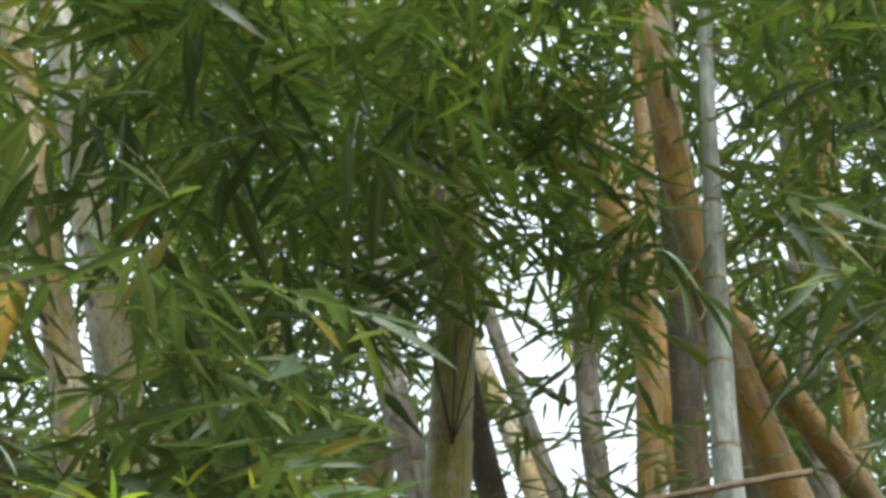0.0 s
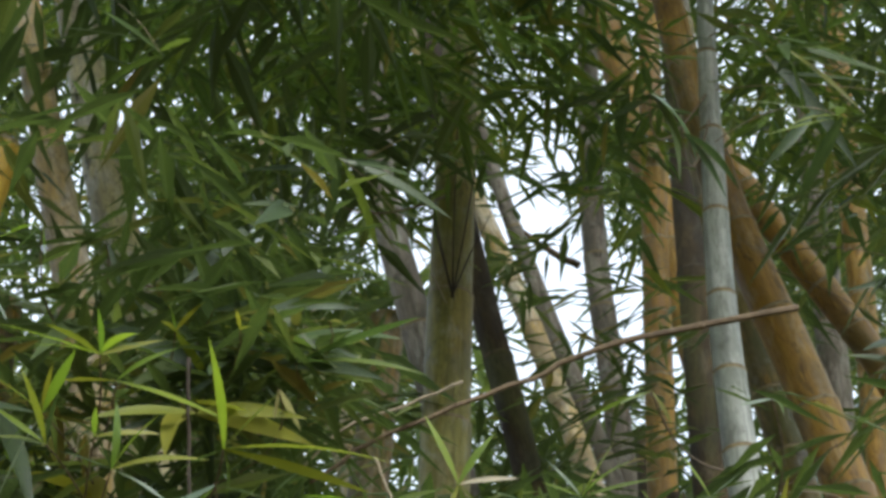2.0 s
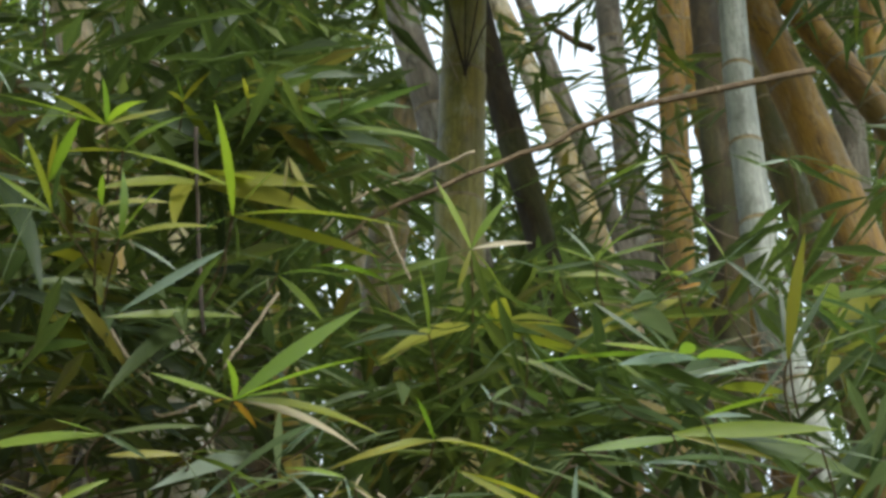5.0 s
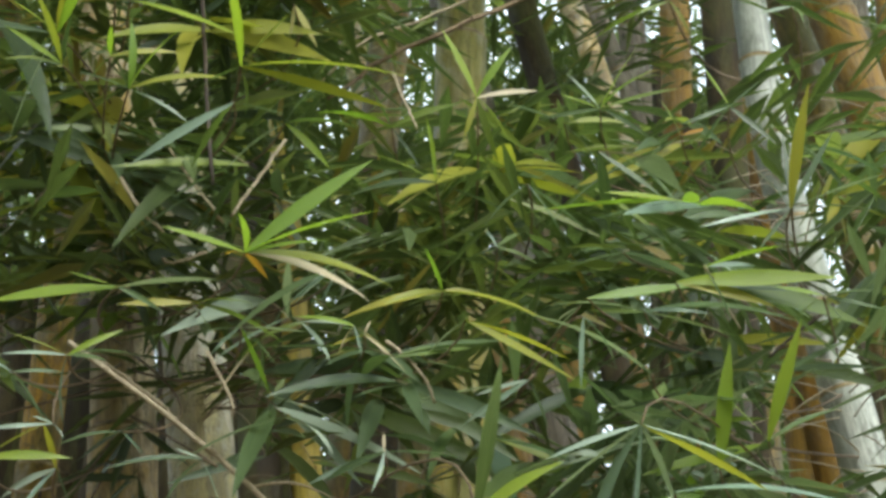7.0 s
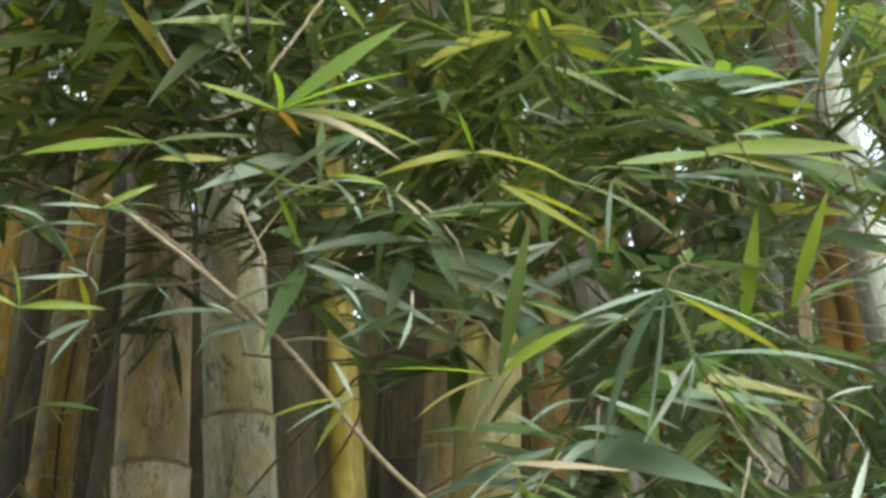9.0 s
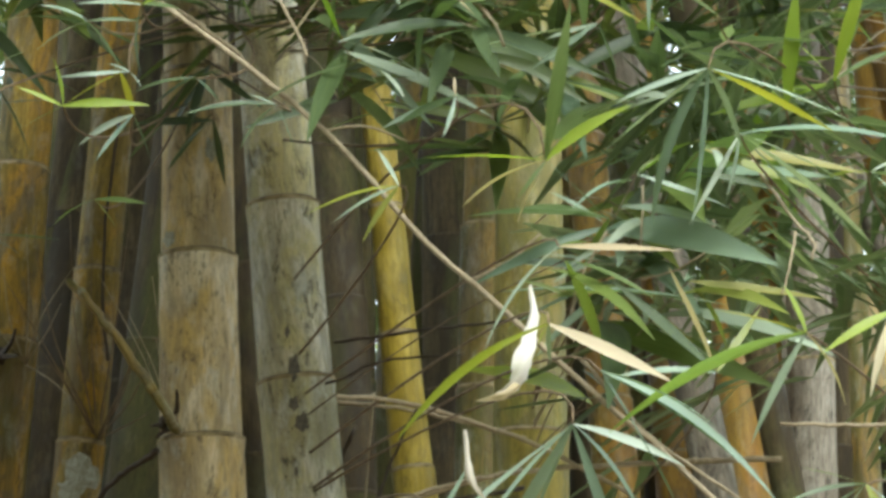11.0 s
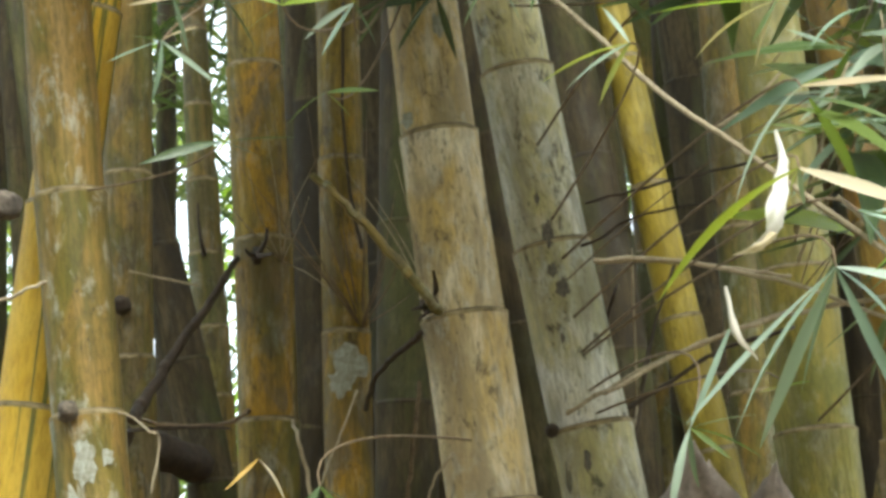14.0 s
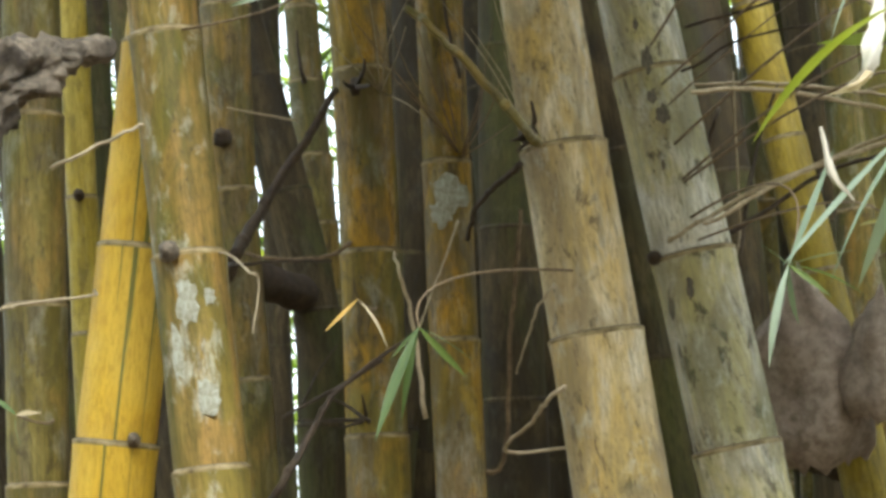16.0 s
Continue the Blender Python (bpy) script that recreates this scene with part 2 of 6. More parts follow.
LEAF_ORANGE = leaf_material("leaf_orange", [(0.0, (0.45, 0.20, 0.02)), (1.0, (0.50, 0.28, 0.03))], 0.35, 0.5)
CROWN = leaf_material("crown_leaves", GREENS, 0.4, 0.45, True)
# bright yellow-green copy of the crown leaves: sunlight put into the colour
CROWN_SUN_TONED = leaf_material("sun_toned_crown_leaves", [(0.0, (0.10, 0.16, 0.02)), (0.6, (0.22, 0.30, 0.03)), (1.0, (0.38, 0.40, 0.05))], 0.5, 0.5, True)
CROWN_BRIGHT = leaf_material("fresh_crown_leaves", [(0.0, (0.065, 0.11, 0.035)), (0.8, (0.155, 0.225, 0.05)), (1.0, (0.25, 0.29, 0.05))], 0.45, 0.4, True)
# crown leaves with the same bluish bloom and painted-in sky sheen
CROWN_PALE = leaf_material("bluish_sheen_crown_leaves", [(0.0, (0.06, 0.10, 0.05)), (0.6, (0.15, 0.21, 0.125)), (1.0, (0.28, 0.34, 0.23))], 0.25, 0.3, True)
# crown leaves again, darker: shade painted into the leaf colour
CROWN_SHADE_TONED = leaf_material("shade_toned_crown_leaves", [(0.0, (0.038, 0.06, 0.028)), (0.7, (0.088, 0.125, 0.045)), (0.93, (0.16, 0.18, 0.055)), (1.0, (0.24, 0.16, 0.05))], 0.35, 0.45, True)


# ---- helpers for building ----
def mesh_of(name, verts, faces, mat, uvs=None, smooth=True):
    me = bpy.data.meshes.new(name)
    me.from_pydata(verts, [], faces)
    me.materials.append(mat)
    if uvs is not None:
        layer = me.uv_layers.new(name="UVMap")
        idx = np.zeros(len(me.loops), dtype=np.int32)
        me.loops.foreach_get("vertex_index", idx)
        layer.data.foreach_set("uv", np.asarray(uvs, dtype=np.float32)[idx].ravel())
    if smooth:
        me.polygons.foreach_set("use_smooth", [True] * len(me.polygons))
    return me


def put(name, me, parent=None, label=""):
    ob = new(name, me)
    if parent is not None:
        ob.parent = parent
    if label:
        ob["label"] = label
    return ob


def tube_data(points, radii, sides=8, caps=True):
    """Vertices, faces and UVs (metres) of a round bar along points."""
    pts = [Vector(p) for p in points]
    verts, faces, uvs = [], [], []
    n = len(pts)
    run = 0.0
    ref = None
    for i, p in enumerate(pts):
        d = (pts[min(i + 1, n - 1)] - pts[max(i - 1, 0)]).normalized()
        if ref is None:
            ref = d.orthogonal() if abs(d.z) < 0.6 else Vector((0, 1, 0))
        a = (ref - d * ref.dot(d)).normalized()
        b = d.cross(a)
        ref = a
        if i:
            run += (p - pts[i - 1]).length
        for k in range(sides + 1):
            t = 2 * math.pi * k / sides
            verts.append(p + (a * math.cos(t) + b * math.sin(t)) * radii[i])
            uvs.append((t * radii[0], run))
    w = sides + 1
    for i in range(n - 1):
        for k in range(sides):
            faces.append((i * w + k, i * w + k + 1, (i + 1) * w + k + 1, (i + 1) * w + k))
    if caps:
        faces.append(tuple(range(sides - 1, -1, -1)))
        faces.append(tuple((n - 1) * w + k for k in range(sides)))
    return verts, faces, uvs


def bar(name, points, radii, mat, parent=None, sides=8, label=""):
    v, f, u = tube_data(points, radii, sides)
    return put(name, mesh_of(name, v, f, mat, u), parent, label)


def smooth_path(points, steps):
    """Catmull-Rom through the points."""
    p = [Vector(q) for q in points]
    p = [p[0] * 2 - p[1]] + p + [p[-1] * 2 - p[-2]]
    out = []
    for i in range(1, len(p) - 2):
        for s in range(steps):
            t = s / steps
            out.append(0.5 * (2 * p[i] + (p[i + 1] - p[i - 1]) * t + (2 * p[i - 1] - 5 * p[i] + 4 * p[i + 1] - p[i + 2]) * t * t
                              + (3 * p[i] - p[i - 1] - 3 * p[i + 1] + p[i + 2]) * t ** 3))
    out.append(p[-2])
    return out


def cane_path(points, steps):
    """A smooth line through points that rise in z, with no overshoot."""
    p = [Vector(q) for q in points]
    n = len(p)
    slopes = [(p[i + 1] - p[i]) / (p[i + 1].z - p[i].z) for i in range(n - 1)]
    tang = [slopes[0]]
    for i in range(1, n - 1):
        h0, h1 = p[i].z - p[i - 1].z, p[i + 1].z - p[i].z
        tang.append((slopes[i - 1] * h1 + slopes[i] * h0) / (h0 + h1))
    tang.append(slopes[-1])
    out = []
    for i in range(n - 1):
        h = p[i + 1].z - p[i].z
        for s in range(steps):
            t = s / steps
            a, b, c, d = 2 * t ** 3 - 3 * t * t + 1, t ** 3 - 2 * t * t + t, -2 * t ** 3 + 3 * t * t, t ** 3 - t * t
            out.append(p[i] * a + tang[i] * (h * b) + p[i + 1] * c + tang[i + 1] * (h * d))
    out.append(p[-1])
    return out


rng = random.Random(7)
AXES = []
SKINS = []


def on_skin(p, proud=0.0):
    """The point of the closest thick cane's skin that lies nearest to p."""
    p = Vector(p)
    best = None
    for path, radius in SKINS:
        q = spine_at(path, p.z)
        d = (p - q).length - radius(p.z)
        if best is None or abs(d) < best[0]:
            best = (abs(d), q, radius(p.z))
    _, q, r = best
    out = (p - q)
    return q + out.normalized() * (r + proud) if out.length > 1e-4 else q + Vector((0, -r - proud, 0))



def into_cane(p, reach=0.45):
    """Where a stub from p, heading into the clump, meets the first cane; None if it meets none."""
    d = (p - Vector((0.00, 0.11, 1.63))).normalized()
    for k in range(int(reach / 0.01)):
        q = p + d * 0.01 * k
        for path, r in AXES:
            c = spine_at(path, max(q.z, 0.2))
            if (c.x - q.x) ** 2 + (c.y - q.y) ** 2 < (1.02 * r) ** 2:
                return q
    return None


def spine_at(path, z):
    for a, b in zip(path, path[1:]):
        if a.z <= z <= b.z:
            return a.lerp(b, (z - a.z) / max(b.z - a.z, 1e-6))
    return path[-1].copy() if z > path[-1].z else path[0].copy()


def bamboo_cane(kind, spine, r_low, r_high, first_node, spacing, sides=28, group="bamboo clump canes", buds=True):
    """A jointed cane: hollow-looking internodes with a swelling at each end, a ring at each node."""
    path = cane_path(spine, 10)
    z_a, z_b, z_top = spine[1][2], spine[-2][2], spine[-1][2]
    def radius(z):
        if z <= z_b:
            return r_low + (r_high - r_low) * max(z - z_a, -0.5) / max(z_b - z_a, 0.5)
        return r_high * (1 - 0.45 * (z - z_b) / max(z_top - z_b, 1))

    AXES.append((path, (r_low + r_high) / 2))
    SKINS.append((path, radius))
    levels = [first_node]
    while levels[0] - spacing > 0.02:
        levels.insert(0, levels[0] - spacing * rng.uniform(0.9, 1.0))
    while levels[-1] < z_top - 0.4:
        levels.append(levels[-1] + spacing * (rng.uniform(0.97, 1.05) if levels[-1] < 3 else rng.uniform(1.0, 1.2)))
    levels = [-0.05] + [z for z in levels if 0.02 < z < z_top]
    base = path[0]
    cane = new("bamboo_cane")
    cane.location = base
    tagged(cane, LABEL[kind], "bamboo", group)
    mat = CANE[kind]
    for z0, z1 in zip(levels, levels[1:]):
        pts, rad = [], []
        for s, swell in ((0.0, 0.955), (0.04, 0.965), (0.25, 0.975), (0.6, 0.985), (0.9, 1.0), (0.965, 1.025), (1.0, 1.03)):
            z = z0 + (z1 - z0) * s
            pts.append(spine_at(path, z) - base)
            rad.append(radius(z) * swell)
        v, f, u = tube_data(pts, rad, sides, caps=False)
        u = [(a, b + z0) for a, b in u]
        internode = put("internode", mesh_of("internode", v, f, mat, u), cane)
        r = radius(z1)
        c = spine_at(path, z1)
        up = (spine_at(path, min(z1 + 0.05, z_top)) - spine_at(path, z1 - 0.05)).normalized()
        pts = [c + up * h - base for h in (-0.0036, -0.002, 0.0, 0.0016, 0.003)]
        v, f, u = tube_data(pts, [r * 1.028, r * 1.042, r * 1.04, r * 0.985, r * 0.952], sides, caps=False)
        put("node_ring", mesh_of("node_ring", v, f, mat if kind == "dark" else NODE, u), internode, "dark ridged node ring")
    return cane


def far_cane(kind, x, y, lean_x, lean_y, r, height, seed):
    """A cane deep in the clump: culm and a ring at every node."""
    g = random.Random(seed)
    bow = g.uniform(-0.03, 0.03)
    cane = new("bamboo_cane")
    cane.location = (x, y, 0)
    tagged(cane, LABEL[kind], "bamboo", "canes deep in the clump")
    step = g.uniform(0.2, 0.27)
    n = int(height / step)
    axis = [Vector((lean_x * h + bow * h * h * 0.3, lean_y * h, h)) for h in (i * step for i in range(n + 1))]
    rad = [r * (1 - 0.5 * i / n) for i in range(n + 1)]
    v, f, u = tube_data(axis, rad, 12)
    culm = put("culm", mesh_of("culm", v, f, CANE[kind], u), cane)
    if kind not in RINGS:
        v, f, u = tube_data([(0, 0, h) for h in (-0.09, -0.03, 0.03, 0.09)], [0.99, 1.06, 1.06, 0.97], 12, False)
        RINGS[kind] = mesh_of("node_ring", v, f, CANE[kind], u)
    ring = RINGS[kind]
    for i in range(3, n):
        ob = put("node_ring", ring, culm)
        ob.location, ob.scale = axis[i], (rad[i],) * 3
    AXES.append(([p + Vector((x, y, 0)) for p in axis], r))
    return cane


RINGS = {}


# leaves: length 1 along +Y, folded along the midrib, tip bending down
def leaf_mesh(name, mat, width=0.13, droop=0.12, fold=0.25, twist=0.0, rows=8):
    v, u, f = [], [], []
    for i in range(rows + 1):
        t = i / rows
        w = width * 0.5 * (math.sin(math.pi * min(t * 1.25, 1) * 0.5) ** 0.7) * (1 - max(0, (t - 0.25) / 0.75) ** 1.7) + 0.0015
        if i == 0:
            w = width * 0.06
        z = -droop * t * t
        tw = twist * t
        for s in (-1, 0, 1):
            h = fold * w * abs(s)
            v.append((s * w * math.cos(tw) - h * math.sin(tw), t, z + h * math.cos(tw) + s * w * math.sin(tw)))
            u.append((0.5 + s * 0.5, t))
    for i in range(rows):
        for k in range(2):
            a = i * 3 + k
            f.append((a, a + 1, a + 4, a + 3))
    return mesh_of(name, v, f, mat, u)


SHAPES = [(0.125, 0.10, 0.25, 0.2), (0.14, 0.20, 0.3, -0.3), (0.105, 0.05, 0.2, 0.5), (0.155, 0.26, 0.35, 0.0)]
LEAVES = {}
for key, mat in (("green", LEAF), ("bright", LEAF_BRIGHT), ("blue", LEAF_BLUE), ("dark", LEAF_SHADE_TONED), ("yellow", LEAF_YELLOW), ("dry", LEAF_DRY), ("orange", LEAF_ORANGE)):
    LEAVES[key] = [leaf_mesh("leaf_" + key, mat, *s) for s in SHAPES]


def leaf_pose(start, tip, width=1.0, roll=0.0):
    """Lays the unit leaf from start to tip; its upper face turns up and out to the open side of the clump."""
    d = Vector(tip) - Vector(start)
    y = d.normalized()
    side = y.cross(Vector((0.1, -0.75, 0.8)))
    side = side.normalized() if side.length > 0.05 else Vector((1, 0, 0))
    up = side.cross(y)
    c, s = math.cos(roll), math.sin(roll)
    x = side * c + up * s
    z = up * c - side * s
    L = d.length
    m = Matrix((x * L * width, y * L, z * L)).transposed().to_4x4()
    m.translation = Vector(start)
    return m


LEAF_NAMES = {"dry": "dry pale curled leaf", "yellow": "yellowing leaf with brown tip", "orange": "orange withered leaf"}


def add_leaf(parent, start, tip, tone, width=1.0, roll=0.0, shape=None):
    g = LEAVES[tone]
    ob = new("leaf", g[rng.randrange(4) if shape is None else shape])
    ob.parent = parent
    ob.matrix_basis = leaf_pose(start, tip, width, roll)
    if tone in LEAF_NAMES:
        ob["label"] = LEAF_NAMES[tone]
    return ob


def nearest_cane(p, above=0.0):
    """The point on the skin of the closest cane a little below p."""
    best = None
    for path, r in AXES:
        q = spine_at(path, max(p.z + above, 0.3))
        d = math.hypot(2.5 * (q.x - p.x), q.y - p.y)
        if q.y > p.y - 0.02 and (best is None or d < best[0]):
            best = (d, q, r)
    if best is None:
        return p + Vector((0, 0.3, -0.1))
    _, q, r = best
    return q


SPRAY_LABEL = {
    "green": "thin bamboo twig with green lance leaves",
    "bright": "thin bamboo twig with fresh lime green leaves",
    "blue": "thin bamboo twig with bluish green drooping leaves",
    "dark": "bamboo twig with shade in its dark green leaf colour",
    "yellow": "bamboo twig with yellowing brown tipped leaves",
    "dry": "dry bamboo twig with pale withered leaves",
}


def leafy_twig(hub, tips, tone="green", root=None, tones=None, mat=None, r=0.0008):
    """A twig from a cane to its hub, with a leaf to each tip. tips: offsets from the hub (x, y, z[, start along the twig])."""
    hub = Vector(hub)
    if root is not None:
        mid = Vector(root)
        behind = into_cane(mid, 0.7) if hub.z < 2.2 else None
        root = behind or nearest_cane(mid, 0.28 if hub.z > 2.2 else 0.04)
    else:
        behind = into_cane(hub + Vector((0, 0, 0.06)), 0.7) if hub.z < 2.2 else None
        root = behind or nearest_cane(hub, 0.25 if hub.z > 2.2 else 0.05)
        mid = root.lerp(hub, 0.6) + Vector((0, 0, 0.06 if hub.z > 2.2 else 0.02))
    path = [root * (1 - t) ** 2 + mid * (2 * t * (1 - t)) + hub * (t * t) for t in (k / 10 for k in range(11))]
    twig = new("leafy_twig")
    twig.location = root
    tagged(twig, SPRAY_LABEL.get(tone, SPRAY_LABEL["green"]), "bamboo twig", "leafy twigs of the clump")
    n = len(path)
    bar("twig", [p - root for p in path], [r * (1.9 - 0.9 * i / (n - 1)) for i in range(n)], mat or TWIG, twig, 5)
    for i, tip in enumerate(tips):
        back = tip[3] if len(tip) > 3 else 0.0
        start = hub.lerp(path[-4], back) if back else hub
        tn = tones[i % len(tones)] if tones else tone
        add_leaf(twig, start - root, hub + Vector(tip[:3]) - root, tn, rng.uniform(0.85, 1.15) * (1.2 if tn in ("bright", "yellow") else 0.8 if tn == "blue" else 1.0), rng.uniform(-0.8, 0.8))
    return twig


def random_tips(g, heading, n, length, spread, droop):
    """n leaf offsets in a fan round a heading."""
    h = Vector(heading).normalized()
    side = h.cross(Vector((0, 0, 1)))
    side = side.normalized() if side.length > 0.1 else Vector((1, 0, 0))
    tips = []
    for i in range(n):
        a = (i / max(n - 1, 1) - 0.5) * 2 * spread + g.uniform(-0.25, 0.25)
        d = h * math.cos(a) + side * math.sin(a) + Vector((0, 0, g.uniform(-0.35, 0.25) - droop))
        L = length * g.uniform(0.6, 1.2)
        tips.append((*(d.normalized() * L), 0.0 if i % 2 else g.uniform(0, 0.8)))
    return tips


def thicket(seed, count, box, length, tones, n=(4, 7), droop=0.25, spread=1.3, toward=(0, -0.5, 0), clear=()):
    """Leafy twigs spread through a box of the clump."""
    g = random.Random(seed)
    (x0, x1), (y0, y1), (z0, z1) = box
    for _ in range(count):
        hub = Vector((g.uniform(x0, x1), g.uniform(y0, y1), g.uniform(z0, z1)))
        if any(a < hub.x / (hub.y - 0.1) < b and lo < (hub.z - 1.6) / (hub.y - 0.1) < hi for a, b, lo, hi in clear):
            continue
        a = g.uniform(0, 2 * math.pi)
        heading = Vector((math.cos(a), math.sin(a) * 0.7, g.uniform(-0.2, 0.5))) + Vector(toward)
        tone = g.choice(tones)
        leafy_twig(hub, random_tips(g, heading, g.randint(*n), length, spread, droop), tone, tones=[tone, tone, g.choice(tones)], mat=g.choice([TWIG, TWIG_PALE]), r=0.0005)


def leaf_cloud(name, seed, count, box, length, mat, label, category="foliage", gaps=0.0, scale=1.2, clear=(), hang=0.5, per=8):
    """Very many small leaves along drooping twigs, one mesh. clear: slots (x/y low, high, z/y low, high) through which the sky shows."""
    g = random.Random(seed)
    (x0, x1), (y0, y1), (z0, z1) = box
    V, Fc, U = [], [], []
    done = tries = 0
    while done < count and tries < count * 6:
        tries += 1
        c = Vector((g.uniform(x0, x1), g.uniform(y0, y1), g.uniform(z0, z1)))
        if gaps and noise.noise(c * scale) + 0.5 * noise.noise(c * scale * 3.1) < gaps - 0.5:
            continue
        if any(a < c.x / (c.y - 0.1) < b and lo < (c.z - 1.6) / (c.y - 0.1) < hi for a, b, lo, hi in clear):
            continue
        a = g.uniform(0, 6.283)
        run = Vector((math.cos(a), math.sin(a), g.uniform(-hang, 0.25))).normalized()
        side = run.cross(Vector((0, 0, 1))).normalized()
        for k in range(per):
            t = k / per
            s = c + run * length * 1.9 * (t - 0.5) - Vector((0, 0, length * 0.5 * t * t))
            y = (run + side * (1 if k % 2 else -1) * g.uniform(0.2, 0.9) + Vector((0, 0, -hang * g.uniform(0.1, 1.1)))).normalized()
            L = length * g.uniform(0.6, 1.15)
            x = y.cross(Vector((g.uniform(-0.6, 0.6), g.uniform(-0.6, 0.6), 1))).normalized()
            up = x.cross(y)
            w = L * g.uniform(0.055, 0.085)
            i = len(V)
            V += [s, s + y * L * 0.35 - x * w, s + y * L * 0.35 + x * w, s + y * L * 0.4 - up * w * 0.5, s + y * L - Vector((0, 0, L * 0.12))]
            U += [(0.5, 0), (0, 0.35), (1, 0.35), (0.5, 0.4), (0.5, 1)]
            Fc += [(i, i + 1, i + 3), (i, i + 3, i + 2), (i + 1, i + 4, i + 3), (i + 3, i + 4, i + 2)]
        done += 1
    ob = put(name, mesh_of(name, V, Fc, mat, U, smooth=False))
    return tagged(ob, label, category, kind="stuff")


def bare_twig(points, r0, r1, mat, join=True, name="bare_twig"):
    """A leafless twig; its thick end runs on into the nearest cane."""
    pts = [Vector(p) for p in points]
    met = [(math.dist(q, pts[i]), i, q) for i, q in ((i, into_cane(pts[i])) for i in (0, -1)) if q is not None]
    if met:
        d, i, q = min(met, key=lambda m: m[0])
        if d > 0.005:
            pts = [q] + pts if i == 0 else pts + [q]
    elif join:
        d, i, q = min(((math.dist(nearest_cane(pts[i]), pts[i]), i, nearest_cane(pts[i])) for i in (0, -1)), key=lambda m: m[0])
        if 0.005 < d < 0.15:
            pts = [q] + pts if i == 0 else pts + [q]
    path = smooth_path(pts, 6)
    n = len(path)
    ob = new(name)
    ob.location = path[0]
    shade = {"twig_dry": "pale dry", "twig_dark": "dark brown", "twig_bark": "brown"}.get(mat.name, "tan cut")
    tagged(ob, shade + " leafless bamboo twig across the canes", "twig", "bare twigs")
    wob = [Vector((rng.uniform(-1, 1), rng.uniform(-1, 1), rng.uniform(-1, 1))) * r0 * 0.5 for _ in range(n)]
    bar("stem", [p + w - path[0] for p, w in zip(path, wob)], [r0 + (r1 - r0) * k / (n - 1) for k in range(n)], mat, ob, 7)
    for k in range(3, n - 1, 6):
        d = (path[k + 1] - path[k]).normalized() if k + 1 < n else Vector((0, 0, 1))
        r = (r0 + (r1 - r0) * k / (n - 1))
        bar("joint", [path[k] + wob[k] - path[0] + d * h for h in (-r, 0, r)], [r * 1.0, r * 1.18, r * 1.0], mat, ob, 7)
    return ob


# ---- ground ----
def ground():
    v, f = [], []
    rings = [0, 0.6, 1.2, 2, 3, 4.5, 7, 12, 25, 60, 200, 1000, 3000]
    k = 48
    for r in rings:
        for i in range(k):
            a = 2 * math.pi * i / k
            p = Vector((r * math.cos(a), 1.5 + r * math.sin(a), 0))
            p.z = 0.05 * noise.noise(p * 0.9) * (1 if r < 60 else 0) - 0.03
            v.append(p)
    for j in range(len(rings) - 1):
        for i in range(k):
            f.append((j * k + i, j * k + (i + 1) % k, (j + 1) * k + (i + 1) % k, (j + 1) * k + i))
    ob = put("ground", mesh_of("ground", v, f, LITTER))
    tagged(ob, "brown ground covered with dry bamboo leaf litter", "ground", kind="structure")


ground()

# ---- the canes of the clump that stand to the fore ----
bamboo_cane("tan", [(-0.233, 2.680, 0.000), (-0.323, 2.626, 1.805), (-0.351, 2.614, 2.193), (-0.373, 2.603, 2.582), (-0.419, 2.591, 2.971), (-0.517, 2.579, 3.359), (-0.932, 2.530, 5.000)], 0.0502, 0.0201, 1.917, 0.199)
bamboo_cane("pale", [(-0.058, 2.800, 0.000), (-0.212, 2.746, 1.800), (-0.263, 2.734, 2.215), (-0.310, 2.721, 2.631), (-0.375, 2.709, 3.047), (-0.481, 2.696, 3.462), (-0.873, 2.650, 5.000)], 0.0467, 0.0264, 1.797, 0.203)
bamboo_cane("mottled", [(-0.616, 2.360, 0.000), (-0.666, 2.360, 1.824), (-0.672, 2.360, 2.002), (-0.679, 2.360, 2.180), (-0.684, 2.360, 2.357), (-0.722, 2.360, 3.600)], 0.0358, 0.0336, 2.004, 0.212)
bamboo_cane("yellow_striped", [(-1.036, 2.500, 0.000), (-0.804, 2.500, 1.844), (-0.778, 2.500, 1.985), (-0.753, 2.500, 2.126), (-0.727, 2.500, 2.267), (-0.487, 2.500, 3.600)], 0.0421, 0.0349, 1.846, 0.199)
bamboo_cane("olive", [(-0.995, 2.620, 0.000), (-0.931, 2.620, 1.862), (-0.923, 2.620, 2.027), (-0.915, 2.620, 2.193), (-0.846, 2.620, 3.600)], 0.0337, 0.0329, 2.009, 0.196)
bamboo_cane("yellow", [(-1.060, 3.100, 0.000), (-1.037, 3.100, 2.036), (-1.034, 3.100, 2.181), (-1.032, 3.100, 2.326), (-1.011, 3.100, 3.600)], 0.0205, 0.0197, 2.033, 0.175)
bamboo_cane("olive", [(-0.769, 3.000, 0.000), (-0.801, 3.000, 1.914), (-0.805, 3.000, 2.115), (-0.803, 3.000, 2.316), (-0.795, 3.000, 2.518), (-0.751, 3.000, 3.600)], 0.0244, 0.0322, 2.403, 0.240)
bamboo_cane("dark", [(-0.826, 3.150, 0.000), (-0.760, 3.150, 1.870), (-0.752, 3.150, 2.028), (-0.778, 3.150, 2.186), (-0.809, 3.150, 2.344), (-0.998, 3.150, 3.300)], 0.0299, 0.0307, 2.036, 0.154)
